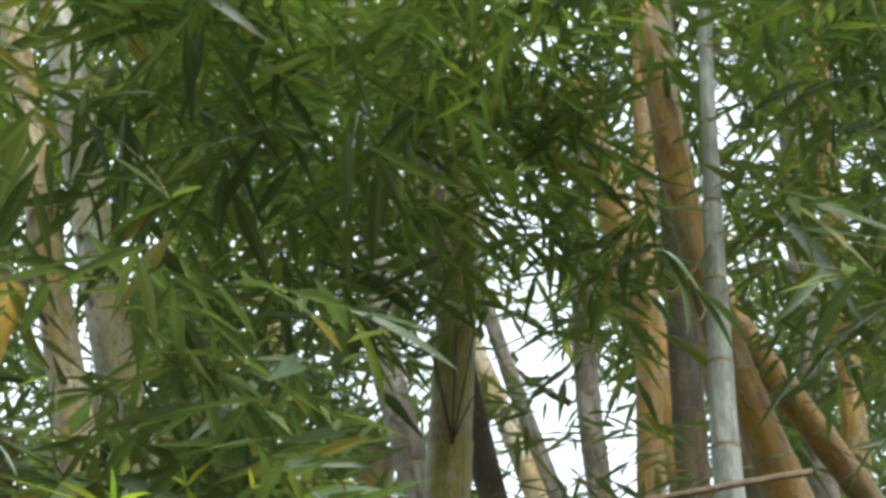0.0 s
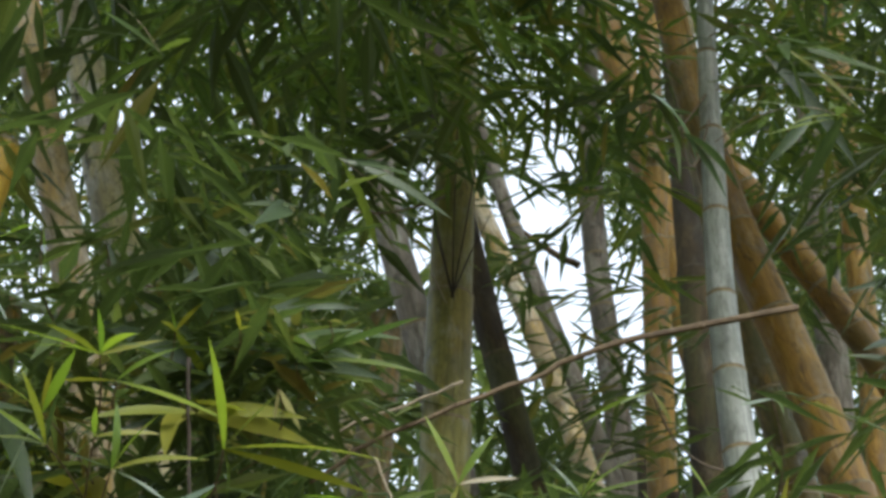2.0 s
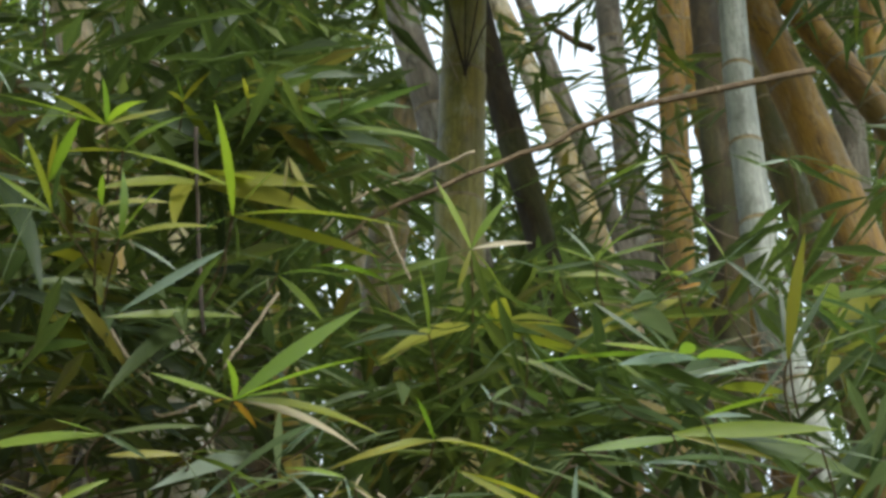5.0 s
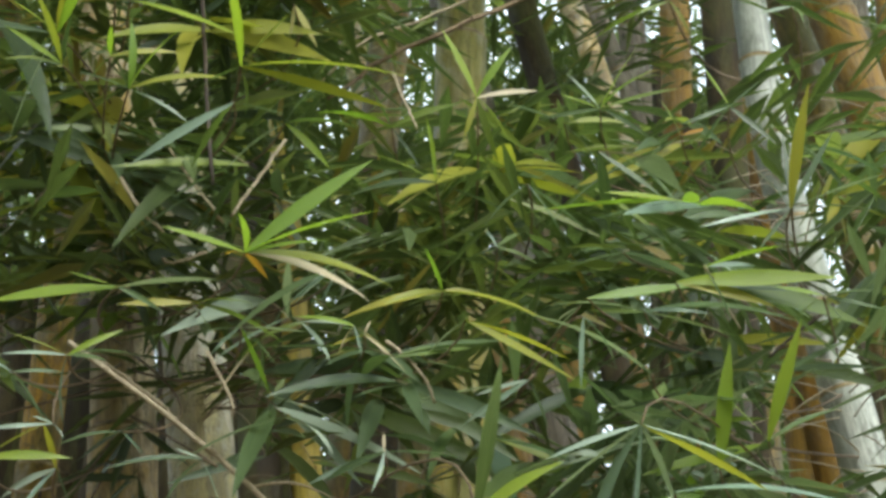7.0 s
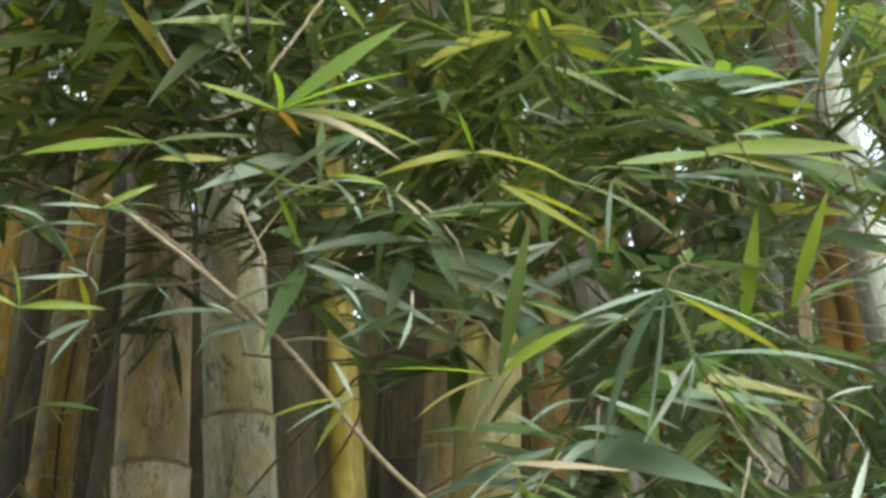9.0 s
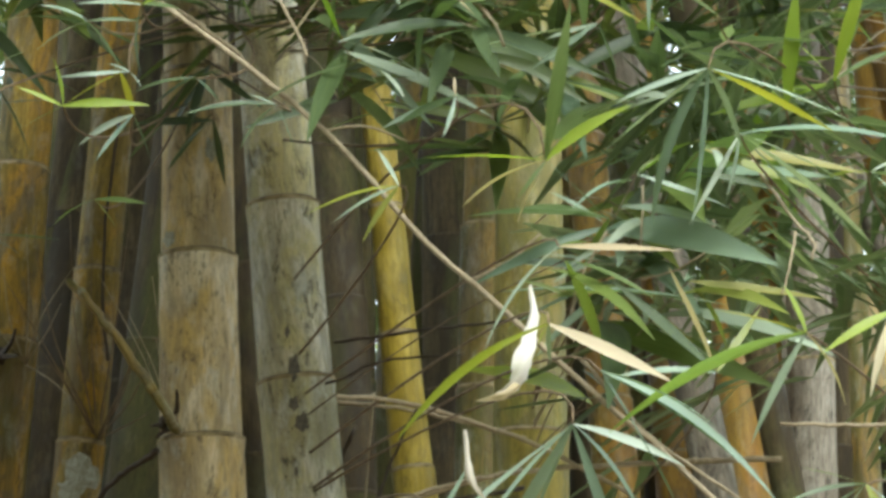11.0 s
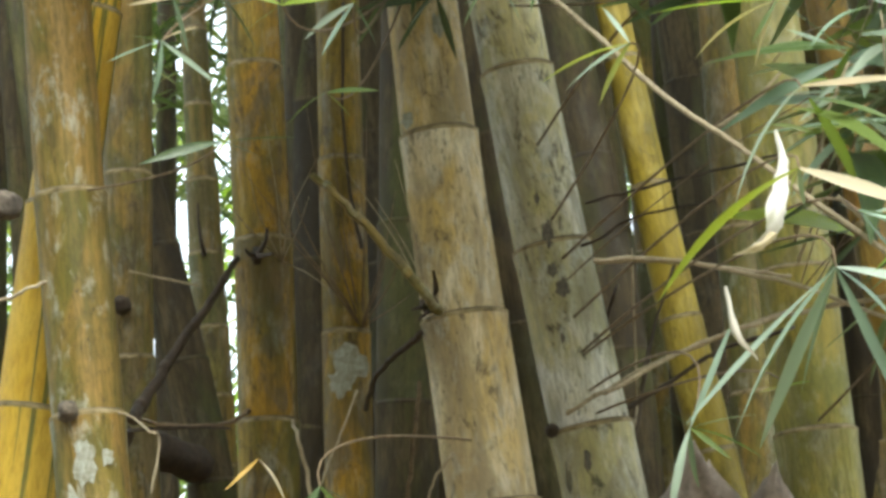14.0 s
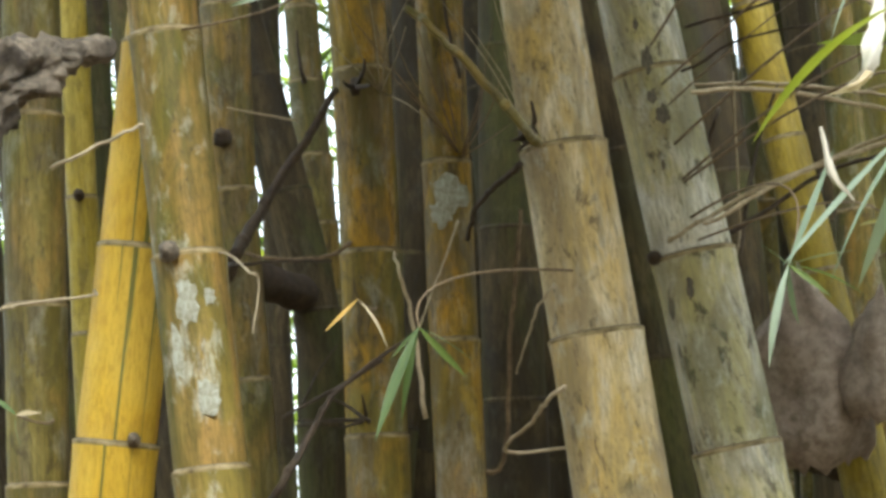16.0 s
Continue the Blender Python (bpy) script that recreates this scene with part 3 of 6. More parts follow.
bamboo_cane("olive", [(-0.799, 3.400, 0.000), (-0.804, 3.400, 2.172), (-0.805, 3.400, 2.338), (-0.805, 3.400, 2.504), (-0.809, 3.400, 3.600)], 0.0271, 0.0206, 2.281, 0.105)
bamboo_cane("ochre", [(-0.681, 2.860, 0.000), (-0.621, 2.860, 1.844), (-0.612, 2.860, 2.035), (-0.606, 2.860, 2.226), (-0.604, 2.860, 2.417), (-0.590, 2.860, 3.600)], 0.0360, 0.0330, 1.853, 0.199)
bamboo_cane("ochre", [(-0.565, 2.800, 0.000), (-0.516, 2.800, 1.831), (-0.510, 2.800, 1.997), (-0.503, 2.800, 2.162), (-0.497, 2.800, 2.328), (-0.449, 2.800, 3.600)], 0.0286, 0.0260, 1.945, 0.191)
bamboo_cane("yellow", [(0.068, 3.200, 0.000), (-0.137, 3.200, 2.072), (-0.163, 3.200, 2.252), (-0.185, 3.200, 2.431), (-0.206, 3.200, 2.611), (-0.318, 3.200, 3.600)], 0.0289, 0.0217, 2.193, 0.170)
bamboo_cane("green", [(0.022, 3.020, 0.000), (-0.002, 3.020, 1.957), (-0.010, 3.020, 2.403), (-0.018, 3.020, 2.848), (-0.023, 3.020, 3.294), (-0.022, 3.020, 3.740), (-0.020, 3.020, 4.900)], 0.0481, 0.0273, 3.409, 0.207)
bamboo_cane("grey", [(0.849, 2.720, 0.000), (0.417, 2.720, 2.592), (0.348, 2.720, 2.883), (0.316, 2.720, 3.173), (0.306, 2.720, 3.464), (0.301, 2.720, 3.755), (0.286, 2.720, 4.600)], 0.0278, 0.0106, 3.239, 0.113)
bamboo_cane("orange", [(0.826, 2.950, 0.000), (0.504, 2.950, 3.061), (0.445, 2.950, 3.255), (0.376, 2.950, 3.450), (0.172, 2.950, 4.600)], 0.0330, 0.0269, 3.216, 0.128)
bamboo_cane("orange", [(1.253, 3.300, 0.000), (0.592, 3.300, 3.526), (0.505, 3.300, 3.665), (0.417, 3.300, 3.805), (0.268, 3.300, 4.600)], 0.0233, 0.0222, 3.623, 0.080)
bamboo_cane("olive", [(1.056, 3.350, 0.000), (0.481, 3.350, 3.350), (0.454, 3.350, 3.460), (0.426, 3.350, 3.571), (0.251, 3.350, 5.000)], 0.0282, 0.0282, 3.463, 0.108)
bamboo_cane("tan", [(0.553, 4.400, 0.000), (-0.294, 4.400, 4.146), (-0.339, 4.400, 4.303), (-0.385, 4.400, 4.460), (-0.601, 4.400, 5.200)], 0.0238, 0.0213, 4.283, 0.135)
bamboo_cane("greybrown", [(0.643, 3.400, 0.000), (-0.085, 3.400, 3.626), (-0.129, 3.400, 3.780), (-0.152, 3.400, 3.934), (-0.297, 3.400, 4.900)], 0.0261, 0.0236, 3.814, 0.240)
bamboo_cane("dark", [(0.687, 3.300, 0.000), (0.077, 3.300, 3.366), (0.047, 3.300, 3.482), (0.017, 3.300, 3.597), (-0.186, 3.300, 4.900)], 0.0222, 0.0222, 3.480, 0.240)
bamboo_cane("tan", [(1.086, 3.900, 0.000), (0.174, 3.900, 3.728), (0.127, 3.900, 3.863), (0.075, 3.900, 3.999), (0.020, 3.900, 4.135), (-0.295, 3.900, 5.100)], 0.0208, 0.0175, 3.898, 0.081)
bamboo_cane("greybrown", [(1.213, 4.100, 0.000), (0.220, 4.100, 3.854), (0.178, 4.100, 3.968), (0.136, 4.100, 4.082), (-0.223, 4.100, 5.300)], 0.0167, 0.0167, 3.985, 0.240)
bamboo_cane("greybrown", [(0.620, 4.300, 0.000), (0.274, 4.300, 4.108), (0.255, 4.300, 4.265), (0.243, 4.300, 4.422), (0.239, 4.300, 4.578), (0.218, 4.300, 5.400)], 0.0255, 0.0245, 4.304, 0.122)
bamboo_cane("orange", [(0.386, 4.000, 0.000), (0.348, 4.000, 3.790), (0.345, 4.000, 3.982), (0.343, 4.000, 4.175), (0.323, 4.000, 5.500)], 0.0269, 0.0249, 3.990, 0.135)
bamboo_cane("dark", [(0.518, 3.800, 0.000), (0.397, 3.800, 3.868), (0.390, 3.800, 4.025), (0.383, 3.800, 4.182), (0.376, 3.800, 4.339), (0.338, 3.800, 5.200)], 0.0300, 0.0295, 4.188, 0.240)
bamboo_cane("orange", [(1.070, 4.200, 0.000), (0.381, 4.200, 4.309), (0.344, 4.200, 4.472), (0.306, 4.200, 4.635), (0.177, 4.200, 5.200)], 0.0362, 0.0356, 4.496, 0.240)
bamboo_cane("orange", [(0.831, 4.000, 0.000), (0.704, 4.000, 4.474), (0.697, 4.000, 4.646), (0.690, 4.000, 4.819), (0.659, 4.000, 5.600)], 0.0252, 0.0263, 4.720, 0.240)
bamboo_cane("greybrown", [(0.838, 4.400, 0.000), (0.732, 4.400, 4.053), (0.724, 4.400, 4.257), (0.717, 4.400, 4.461), (0.709, 4.400, 4.664), (0.674, 4.400, 5.600)], 0.0314, 0.0299, 4.452, 0.240)
bamboo_cane("olive", [(-0.322, 4.200, 0.000), (-0.170, 4.200, 3.751), (-0.166, 4.200, 3.810), (-0.163, 4.200, 3.869), (-0.132, 4.200, 4.400)], 0.0371, 0.0371, 3.822, 0.240)
# the dark canes from here on close gaps, their colour standing for shadow
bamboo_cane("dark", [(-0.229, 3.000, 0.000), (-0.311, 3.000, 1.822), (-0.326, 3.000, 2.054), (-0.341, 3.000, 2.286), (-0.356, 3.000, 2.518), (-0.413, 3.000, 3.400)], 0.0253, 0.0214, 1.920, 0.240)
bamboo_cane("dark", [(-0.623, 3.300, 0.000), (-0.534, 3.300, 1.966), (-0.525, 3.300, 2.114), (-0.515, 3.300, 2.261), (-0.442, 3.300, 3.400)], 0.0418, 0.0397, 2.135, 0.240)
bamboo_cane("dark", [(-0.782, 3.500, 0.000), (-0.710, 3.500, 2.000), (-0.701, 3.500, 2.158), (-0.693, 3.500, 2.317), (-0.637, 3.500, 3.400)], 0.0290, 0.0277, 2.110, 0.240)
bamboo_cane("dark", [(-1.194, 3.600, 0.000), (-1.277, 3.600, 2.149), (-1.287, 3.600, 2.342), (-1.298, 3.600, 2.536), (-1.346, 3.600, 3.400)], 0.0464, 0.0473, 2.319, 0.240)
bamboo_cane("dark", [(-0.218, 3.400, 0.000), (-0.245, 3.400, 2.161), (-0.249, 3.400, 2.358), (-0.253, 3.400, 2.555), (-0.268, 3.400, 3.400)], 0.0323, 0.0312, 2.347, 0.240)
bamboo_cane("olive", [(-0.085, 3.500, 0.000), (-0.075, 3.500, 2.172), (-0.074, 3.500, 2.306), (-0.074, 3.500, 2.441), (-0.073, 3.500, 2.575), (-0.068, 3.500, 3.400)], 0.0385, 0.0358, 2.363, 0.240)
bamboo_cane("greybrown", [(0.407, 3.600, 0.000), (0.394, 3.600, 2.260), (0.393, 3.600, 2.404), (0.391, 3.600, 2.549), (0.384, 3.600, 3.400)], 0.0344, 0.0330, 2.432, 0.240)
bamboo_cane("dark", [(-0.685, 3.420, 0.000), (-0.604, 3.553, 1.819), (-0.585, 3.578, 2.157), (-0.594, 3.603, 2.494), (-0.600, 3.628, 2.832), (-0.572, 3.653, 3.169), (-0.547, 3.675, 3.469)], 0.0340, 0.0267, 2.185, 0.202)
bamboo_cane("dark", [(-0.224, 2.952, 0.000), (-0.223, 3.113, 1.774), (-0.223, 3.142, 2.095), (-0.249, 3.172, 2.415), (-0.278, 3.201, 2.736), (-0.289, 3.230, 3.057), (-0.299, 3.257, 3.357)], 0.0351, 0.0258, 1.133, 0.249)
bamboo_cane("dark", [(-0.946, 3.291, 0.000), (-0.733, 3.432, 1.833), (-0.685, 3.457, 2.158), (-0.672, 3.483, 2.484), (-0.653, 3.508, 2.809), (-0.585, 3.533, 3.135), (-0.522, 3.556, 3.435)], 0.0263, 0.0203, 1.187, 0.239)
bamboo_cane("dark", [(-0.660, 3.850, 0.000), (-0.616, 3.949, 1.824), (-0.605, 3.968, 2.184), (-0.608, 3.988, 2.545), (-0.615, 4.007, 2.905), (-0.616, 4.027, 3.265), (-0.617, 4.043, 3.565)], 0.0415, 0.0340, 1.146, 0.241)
bamboo_cane("orange", [(0.278, 3.537, 0.000), (0.114, 3.791, 2.377), (0.079, 3.833, 2.777), (0.044, 3.876, 3.177), (0.018, 3.908, 3.477)], 0.0343, 0.0298, 1.120, 0.256)
bamboo_cane("orange", [(0.364, 3.913, 0.000), (0.225, 4.179, 2.492), (0.197, 4.221, 2.884), (0.167, 4.263, 3.277), (0.144, 4.295, 3.577)], 0.0355, 0.0314, 1.110, 0.257)
bamboo_cane("orange", [(0.437, 3.413, 0.000), (0.286, 3.607, 2.427), (0.258, 3.636, 2.786), (0.227, 3.665, 3.144), (0.200, 3.689, 3.444)], 0.0309, 0.0267, 1.084, 0.263)
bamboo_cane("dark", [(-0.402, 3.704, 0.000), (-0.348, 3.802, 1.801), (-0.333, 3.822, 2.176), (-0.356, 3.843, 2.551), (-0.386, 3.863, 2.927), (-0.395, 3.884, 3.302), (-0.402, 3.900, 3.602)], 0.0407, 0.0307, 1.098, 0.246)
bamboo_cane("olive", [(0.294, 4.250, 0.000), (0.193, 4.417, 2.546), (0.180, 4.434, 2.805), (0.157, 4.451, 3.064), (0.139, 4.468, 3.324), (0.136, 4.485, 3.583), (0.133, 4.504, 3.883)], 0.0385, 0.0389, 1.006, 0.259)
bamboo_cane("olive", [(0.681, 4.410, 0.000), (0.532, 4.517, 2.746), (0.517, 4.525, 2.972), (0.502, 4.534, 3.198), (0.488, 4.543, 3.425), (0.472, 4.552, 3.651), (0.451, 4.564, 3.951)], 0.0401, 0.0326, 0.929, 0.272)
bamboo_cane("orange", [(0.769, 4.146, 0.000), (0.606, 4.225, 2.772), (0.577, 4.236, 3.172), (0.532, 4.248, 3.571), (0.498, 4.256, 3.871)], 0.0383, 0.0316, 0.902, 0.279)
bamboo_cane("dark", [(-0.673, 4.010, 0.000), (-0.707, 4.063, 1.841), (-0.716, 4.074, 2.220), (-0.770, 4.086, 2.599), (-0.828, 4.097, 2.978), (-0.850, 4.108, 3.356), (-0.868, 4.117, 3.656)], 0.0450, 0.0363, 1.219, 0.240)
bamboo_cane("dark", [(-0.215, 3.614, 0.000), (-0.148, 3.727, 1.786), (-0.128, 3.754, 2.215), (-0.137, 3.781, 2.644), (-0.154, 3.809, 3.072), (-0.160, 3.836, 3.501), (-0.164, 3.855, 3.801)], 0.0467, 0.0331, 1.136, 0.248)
bamboo_cane("olive", [(0.207, 3.917, 0.000), (0.060, 4.119, 2.382), (0.041, 4.140, 2.629), (0.023, 4.160, 2.876), (0.004, 4.181, 3.124), (-0.017, 4.202, 3.371), (-0.043, 4.227, 3.671)], 0.0437, 0.0363, 1.102, 0.253)
bamboo_cane("olive", [(-0.310, 3.780, 0.000), (-0.190, 3.890, 1.755), (-0.160, 3.913, 2.110), (-0.145, 3.935, 2.464), (-0.144, 3.957, 2.819), (-0.153, 3.980, 3.174), (-0.161, 3.999, 3.474)], 0.0354, 0.0297, 1.147, 0.245)
bamboo_cane("orange", [(0.121, 3.907, 0.000), (0.065, 4.194, 2.389), (0.053, 4.243, 2.797), (0.037, 4.293, 3.204), (0.025, 4.330, 3.504)], 0.0402, 0.0356, 1.114, 0.250)

# ---- canes deeper in the clump ----
deep = random.Random(11)
for i in range(170):
    y = 3.7 + 4.3 * deep.random() ** 1.5
    x = deep.uniform(-0.46, 0.28) * y
    lean = deep.uniform(-0.08, 0.08) + 0.02 * x
    heights = (1.65 + 0.1 * y, 1.65 + 0.28 * y)
    if any(abs(x + lean * h - gap * y) < 0.055 for gap in (-0.251, -0.228, -0.0735) for h in heights):
        continue
    # mostly the near-black skin, which carries the shade of the interior
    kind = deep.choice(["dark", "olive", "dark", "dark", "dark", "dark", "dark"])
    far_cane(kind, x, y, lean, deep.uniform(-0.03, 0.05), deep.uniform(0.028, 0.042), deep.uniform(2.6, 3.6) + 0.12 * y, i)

# ---- leafy twigs that hang before the canes ----
leafy_twig((-0.190, 1.880, 2.556), [(-0.001, -0.107, 0.048), (0.041, -0.040, 0.033), (0.118, 0.028, -0.014), (0.135, 0.009, 0.027), (0.011, 0.031, -0.024), (-0.041, 0.034, 0.001)], "bright", root=(-0.202, 1.978, 2.504), tones=["bright", "green", "yellow", "yellow", "green", "green"])
leafy_twig((-0.299, 1.907, 2.578), [(0.005, -0.052, 0.004), (0.033, -0.007, 0.002), (-0.031, 0.024, 0.026), (0.053, -0.004, 0.012), (0.018, 0.032, -0.010), (-0.030, -0.003, -0.036)], "bright", root=(-0.323, 2.002, 2.523), tones=["bright", "yellow", "green", "yellow", "green", "green"])
leafy_twig((-0.329, 1.859, 2.544), [(-0.011, -0.068, 0.037), (-0.040, -0.032, 0.018), (0.009, -0.041, 0.028), (-0.031, 0.005, 0.010), (-0.038, -0.028, 0.001)], "bright", root=(-0.306, 1.920, 2.542), tones=["yellow", "bright", "green", "green", "green"])
leafy_twig((-0.313, 1.967, 2.690), [(0.010, -0.072, 0.009), (-0.040, -0.045, 0.013), (0.055, -0.012, 0.014), (-0.059, 0.004, 0.023), (0.033, -0.051, -0.004), (-0.097, -0.002, 0.034), (0.042, -0.074, 0.001)], "green", root=(-0.323, 2.093, 2.686), tones=["bright", "yellow", "yellow", "bright", "green", "bright", "bright"])
leafy_twig((-0.233, 2.083, 2.808), [(0.126, -0.044, 0.003), (0.092, -0.005, -0.022), (0.040, -0.004, -0.023), (0.056, 0.003, 0.008)], "green", root=(-0.283, 2.268, 2.812), tones=["green", "yellow", "green", "bright"])
leafy_twig((-0.265, 2.075, 2.780), [(0.000, -0.057, 0.002), (-0.011, -0.035, -0.001), (0.028, 0.084, -0.003), (0.026, -0.033, 0.019)], "yellow", root=(-0.283, 2.242, 2.764), tones=["bright", "yellow", "yellow", "yellow"])
leafy_twig((-0.154, 2.089, 2.759), [(0.117, -0.035, -0.001), (0.057, -0.027, 0.022), (0.112, -0.074, 0.016), (-0.035, 0.025, 0.004), (0.035, -0.033, -0.007)], "green", root=(-0.129, 2.238, 2.735), tones=["green", "yellow", "green", "green", "green"])
leafy_twig((-0.001, 1.973, 2.580), [(-0.027, -0.018, 0.059), (0.024, -0.015, 0.046), (-0.017, -0.001, 0.046), (0.034, 0.044, -0.010), (-0.035, -0.008, -0.014), (0.049, -0.009, 0.010), (0.017, 0.011, -0.052), (-0.011, -0.000, -0.040)], "green", root=(0.007, 2.100, 2.510), tones=["bright", "bright", "green", "green", "green", "dry", "green", "yellow"])
leafy_twig((0.105, 2.028, 2.600), [(0.027, -0.052, 0.037), (-0.028, -0.035, 0.018), (0.034, -0.014, 0.041), (0.063, -0.030, 0.011), (-0.053, 0.006, -0.005), (-0.034, -0.021, 0.004), (0.046, 0.006, -0.018)], "green", root=(0.102, 2.135, 2.538), tones=["bright", "blue", "bright", "green", "green", "bright", "green"])
leafy_twig((0.215, 2.020, 2.600), [(-0.022, -0.006, 0.038), (0.029, -0.009, 0.025), (-0.045, -0.012, -0.023), (0.022, 0.009, -0.010), (-0.032, 0.028, -0.033), (0.039, -0.005, -0.035)], "green", root=(0.212, 2.109, 2.558), tones=["bright", "dark", "dark", "dark", "green", "dark"])
leafy_twig((0.253, 1.883, 2.496), [(0.008, 0.015, 0.044), (0.027, -0.037, 0.020), (0.051, 0.037, -0.016), (-0.016, 0.034, -0.025), (0.017, -0.022, -0.018), (0.078, 0.034, 0.012), (0.074, 0.021, -0.035)], "bright", root=(0.246, 1.968, 2.459), tones=["yellow", "green", "green", "dark", "green", "blue", "green"])
leafy_twig((0.172, 2.093, 2.744), [(-0.071, 0.019, -0.014), (0.023, 0.011, -0.025), (-0.032, -0.020, -0.022)], "green", root=(0.205, 2.213, 2.719), tones=["green", "green", "green"])
leafy_twig((0.266, 1.985, 2.679), [(-0.029, -0.019, -0.016), (0.021, 0.036, 0.016)], "blue", root=(0.307, 2.098, 2.647), tones=["blue", "blue"])
leafy_twig((-0.187, 1.815, 2.490), [(-0.081, 0.010, -0.045), (0.040, 0.016, 0.001), (-0.040, 0.048, -0.022)], "blue", root=(-0.177, 1.887, 2.479), tones=["blue", "blue", "green"])
leafy_twig((-0.159, 1.984, 2.672), [(0.014, 0.060, 0.003), (-0.002, 0.029, -0.013)], "dry", root=(-0.133, 2.096, 2.651), tones=["dry", "dry"])
leafy_twig((-0.379, 1.970, 2.825), [(-0.041, 0.011, 0.000), (0.004, 0.026, -0.031), (-0.046, 0.052, -0.016)], "green", root=(-0.404, 2.109, 2.791), tones=["bright", "bright", "green"])
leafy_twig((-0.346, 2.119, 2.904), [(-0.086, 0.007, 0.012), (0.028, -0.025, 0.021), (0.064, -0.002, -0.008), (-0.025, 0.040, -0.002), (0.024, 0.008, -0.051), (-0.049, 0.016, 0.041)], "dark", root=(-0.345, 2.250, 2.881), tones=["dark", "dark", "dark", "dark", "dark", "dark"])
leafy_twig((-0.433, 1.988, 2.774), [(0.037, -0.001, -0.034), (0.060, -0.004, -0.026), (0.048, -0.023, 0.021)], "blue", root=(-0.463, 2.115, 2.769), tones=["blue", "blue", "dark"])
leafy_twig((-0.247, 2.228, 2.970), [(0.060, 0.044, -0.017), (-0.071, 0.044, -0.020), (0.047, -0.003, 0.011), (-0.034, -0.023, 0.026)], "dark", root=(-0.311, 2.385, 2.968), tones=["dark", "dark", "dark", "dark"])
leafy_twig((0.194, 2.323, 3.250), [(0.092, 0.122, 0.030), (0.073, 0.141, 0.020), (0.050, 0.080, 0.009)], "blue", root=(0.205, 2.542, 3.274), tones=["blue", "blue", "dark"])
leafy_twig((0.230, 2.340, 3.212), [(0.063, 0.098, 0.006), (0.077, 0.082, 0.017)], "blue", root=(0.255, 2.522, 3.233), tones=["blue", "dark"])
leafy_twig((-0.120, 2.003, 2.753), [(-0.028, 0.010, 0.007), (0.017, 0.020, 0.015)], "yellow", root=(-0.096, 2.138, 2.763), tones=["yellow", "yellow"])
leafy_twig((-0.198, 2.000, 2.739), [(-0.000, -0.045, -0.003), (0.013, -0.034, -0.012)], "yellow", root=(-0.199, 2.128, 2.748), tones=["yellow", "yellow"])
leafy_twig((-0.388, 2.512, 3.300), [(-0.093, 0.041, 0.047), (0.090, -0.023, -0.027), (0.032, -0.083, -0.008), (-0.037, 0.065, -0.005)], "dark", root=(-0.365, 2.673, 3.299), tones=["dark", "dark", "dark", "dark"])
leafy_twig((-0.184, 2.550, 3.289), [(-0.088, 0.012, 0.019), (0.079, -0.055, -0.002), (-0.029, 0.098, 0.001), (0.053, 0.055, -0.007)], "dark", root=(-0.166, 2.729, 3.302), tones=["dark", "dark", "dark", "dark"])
leafy_twig((-0.168, 1.781, 2.350), [(0.007, -0.059, 0.013), (0.088, -0.025, 0.071), (0.096, -0.062, 0.019), (0.061, -0.018, 0.009), (0.109, 0.022, 0.012), (-0.055, -0.044, 0.003), (0.098, 0.043, 0.005), (-0.018, 0.021, 0.014), (0.012, 0.033, 0.001)], "bright", root=(-0.188, 1.897, 2.348), tones=["bright", "bright", "bright", "bright", "yellow", "bright", "dry", "orange", "orange"])
leafy_twig((-0.024, 1.825, 2.341), [(-0.012, -0.033, 0.024), (-0.039, -0.029, -0.012), (-0.078, 0.000, -0.012), (0.085, -0.014, -0.009), (0.027, 0.020, 0.014)], "bright", root=(-0.028, 1.946, 2.315), tones=["bright", "yellow", "yellow", "yellow", "green"])
leafy_twig((-0.034, 1.980, 2.504), [(-0.052, -0.032, 0.023), (0.028, -0.028, 0.041), (-0.080, 0.023, 0.016), (0.062, 0.015, 0.028), (0.072, 0.044, -0.005), (-0.004, -0.033, 0.045), (-0.038, 0.009, -0.023)], "green", root=(-0.022, 2.081, 2.487), tones=["green", "dark", "dark", "green", "dark", "bright", "green"])
leafy_twig((0.087, 1.900, 2.369), [(0.090, 0.010, 0.020), (-0.030, 0.006, -0.008)], "bright", root=(0.143, 2.006, 2.354), tones=["bright", "green"])
leafy_twig((0.156, 1.898, 2.383), [(0.125, -0.013, 0.007), (0.098, 0.008, 0.000), (0.076, -0.008, -0.013), (0.160, 0.012, -0.001)], "bright", root=(0.179, 2.007, 2.366), tones=["bright", "green", "yellow", "green"])
leafy_twig((0.130, 1.818, 2.275), [(-0.079, -0.021, 0.060), (-0.033, 0.016, 0.033), (0.042, -0.004, 0.025)], "blue", root=(0.137, 1.914, 2.253), tones=["blue", "green", "blue"])
leafy_twig((0.042, 1.978, 2.503), [(0.064, 0.032, -0.030), (0.050, 0.050, -0.042), (-0.041, -0.017, -0.038), (0.029, -0.020, 0.011)], "blue", root=(0.069, 2.092, 2.487), tones=["blue", "blue", "dark", "green"])
leafy_twig((0.119, 1.960, 2.435), [(0.074, 0.052, 0.011), (-0.043, 0.041, 0.009), (-0.040, -0.026, 0.000), (-0.011, 0.053, 0.002)], "blue", root=(0.143, 2.062, 2.454), tones=["blue", "blue", "green", "dark"])
leafy_twig((0.174, 1.861, 2.380), [(0.058, -0.012, 0.020), (0.032, 0.055, -0.021), (-0.043, -0.011, 0.003), (0.043, 0.007, 0.012)], "green", root=(0.205, 1.957, 2.387), tones=["bright", "blue", "green", "blue"])
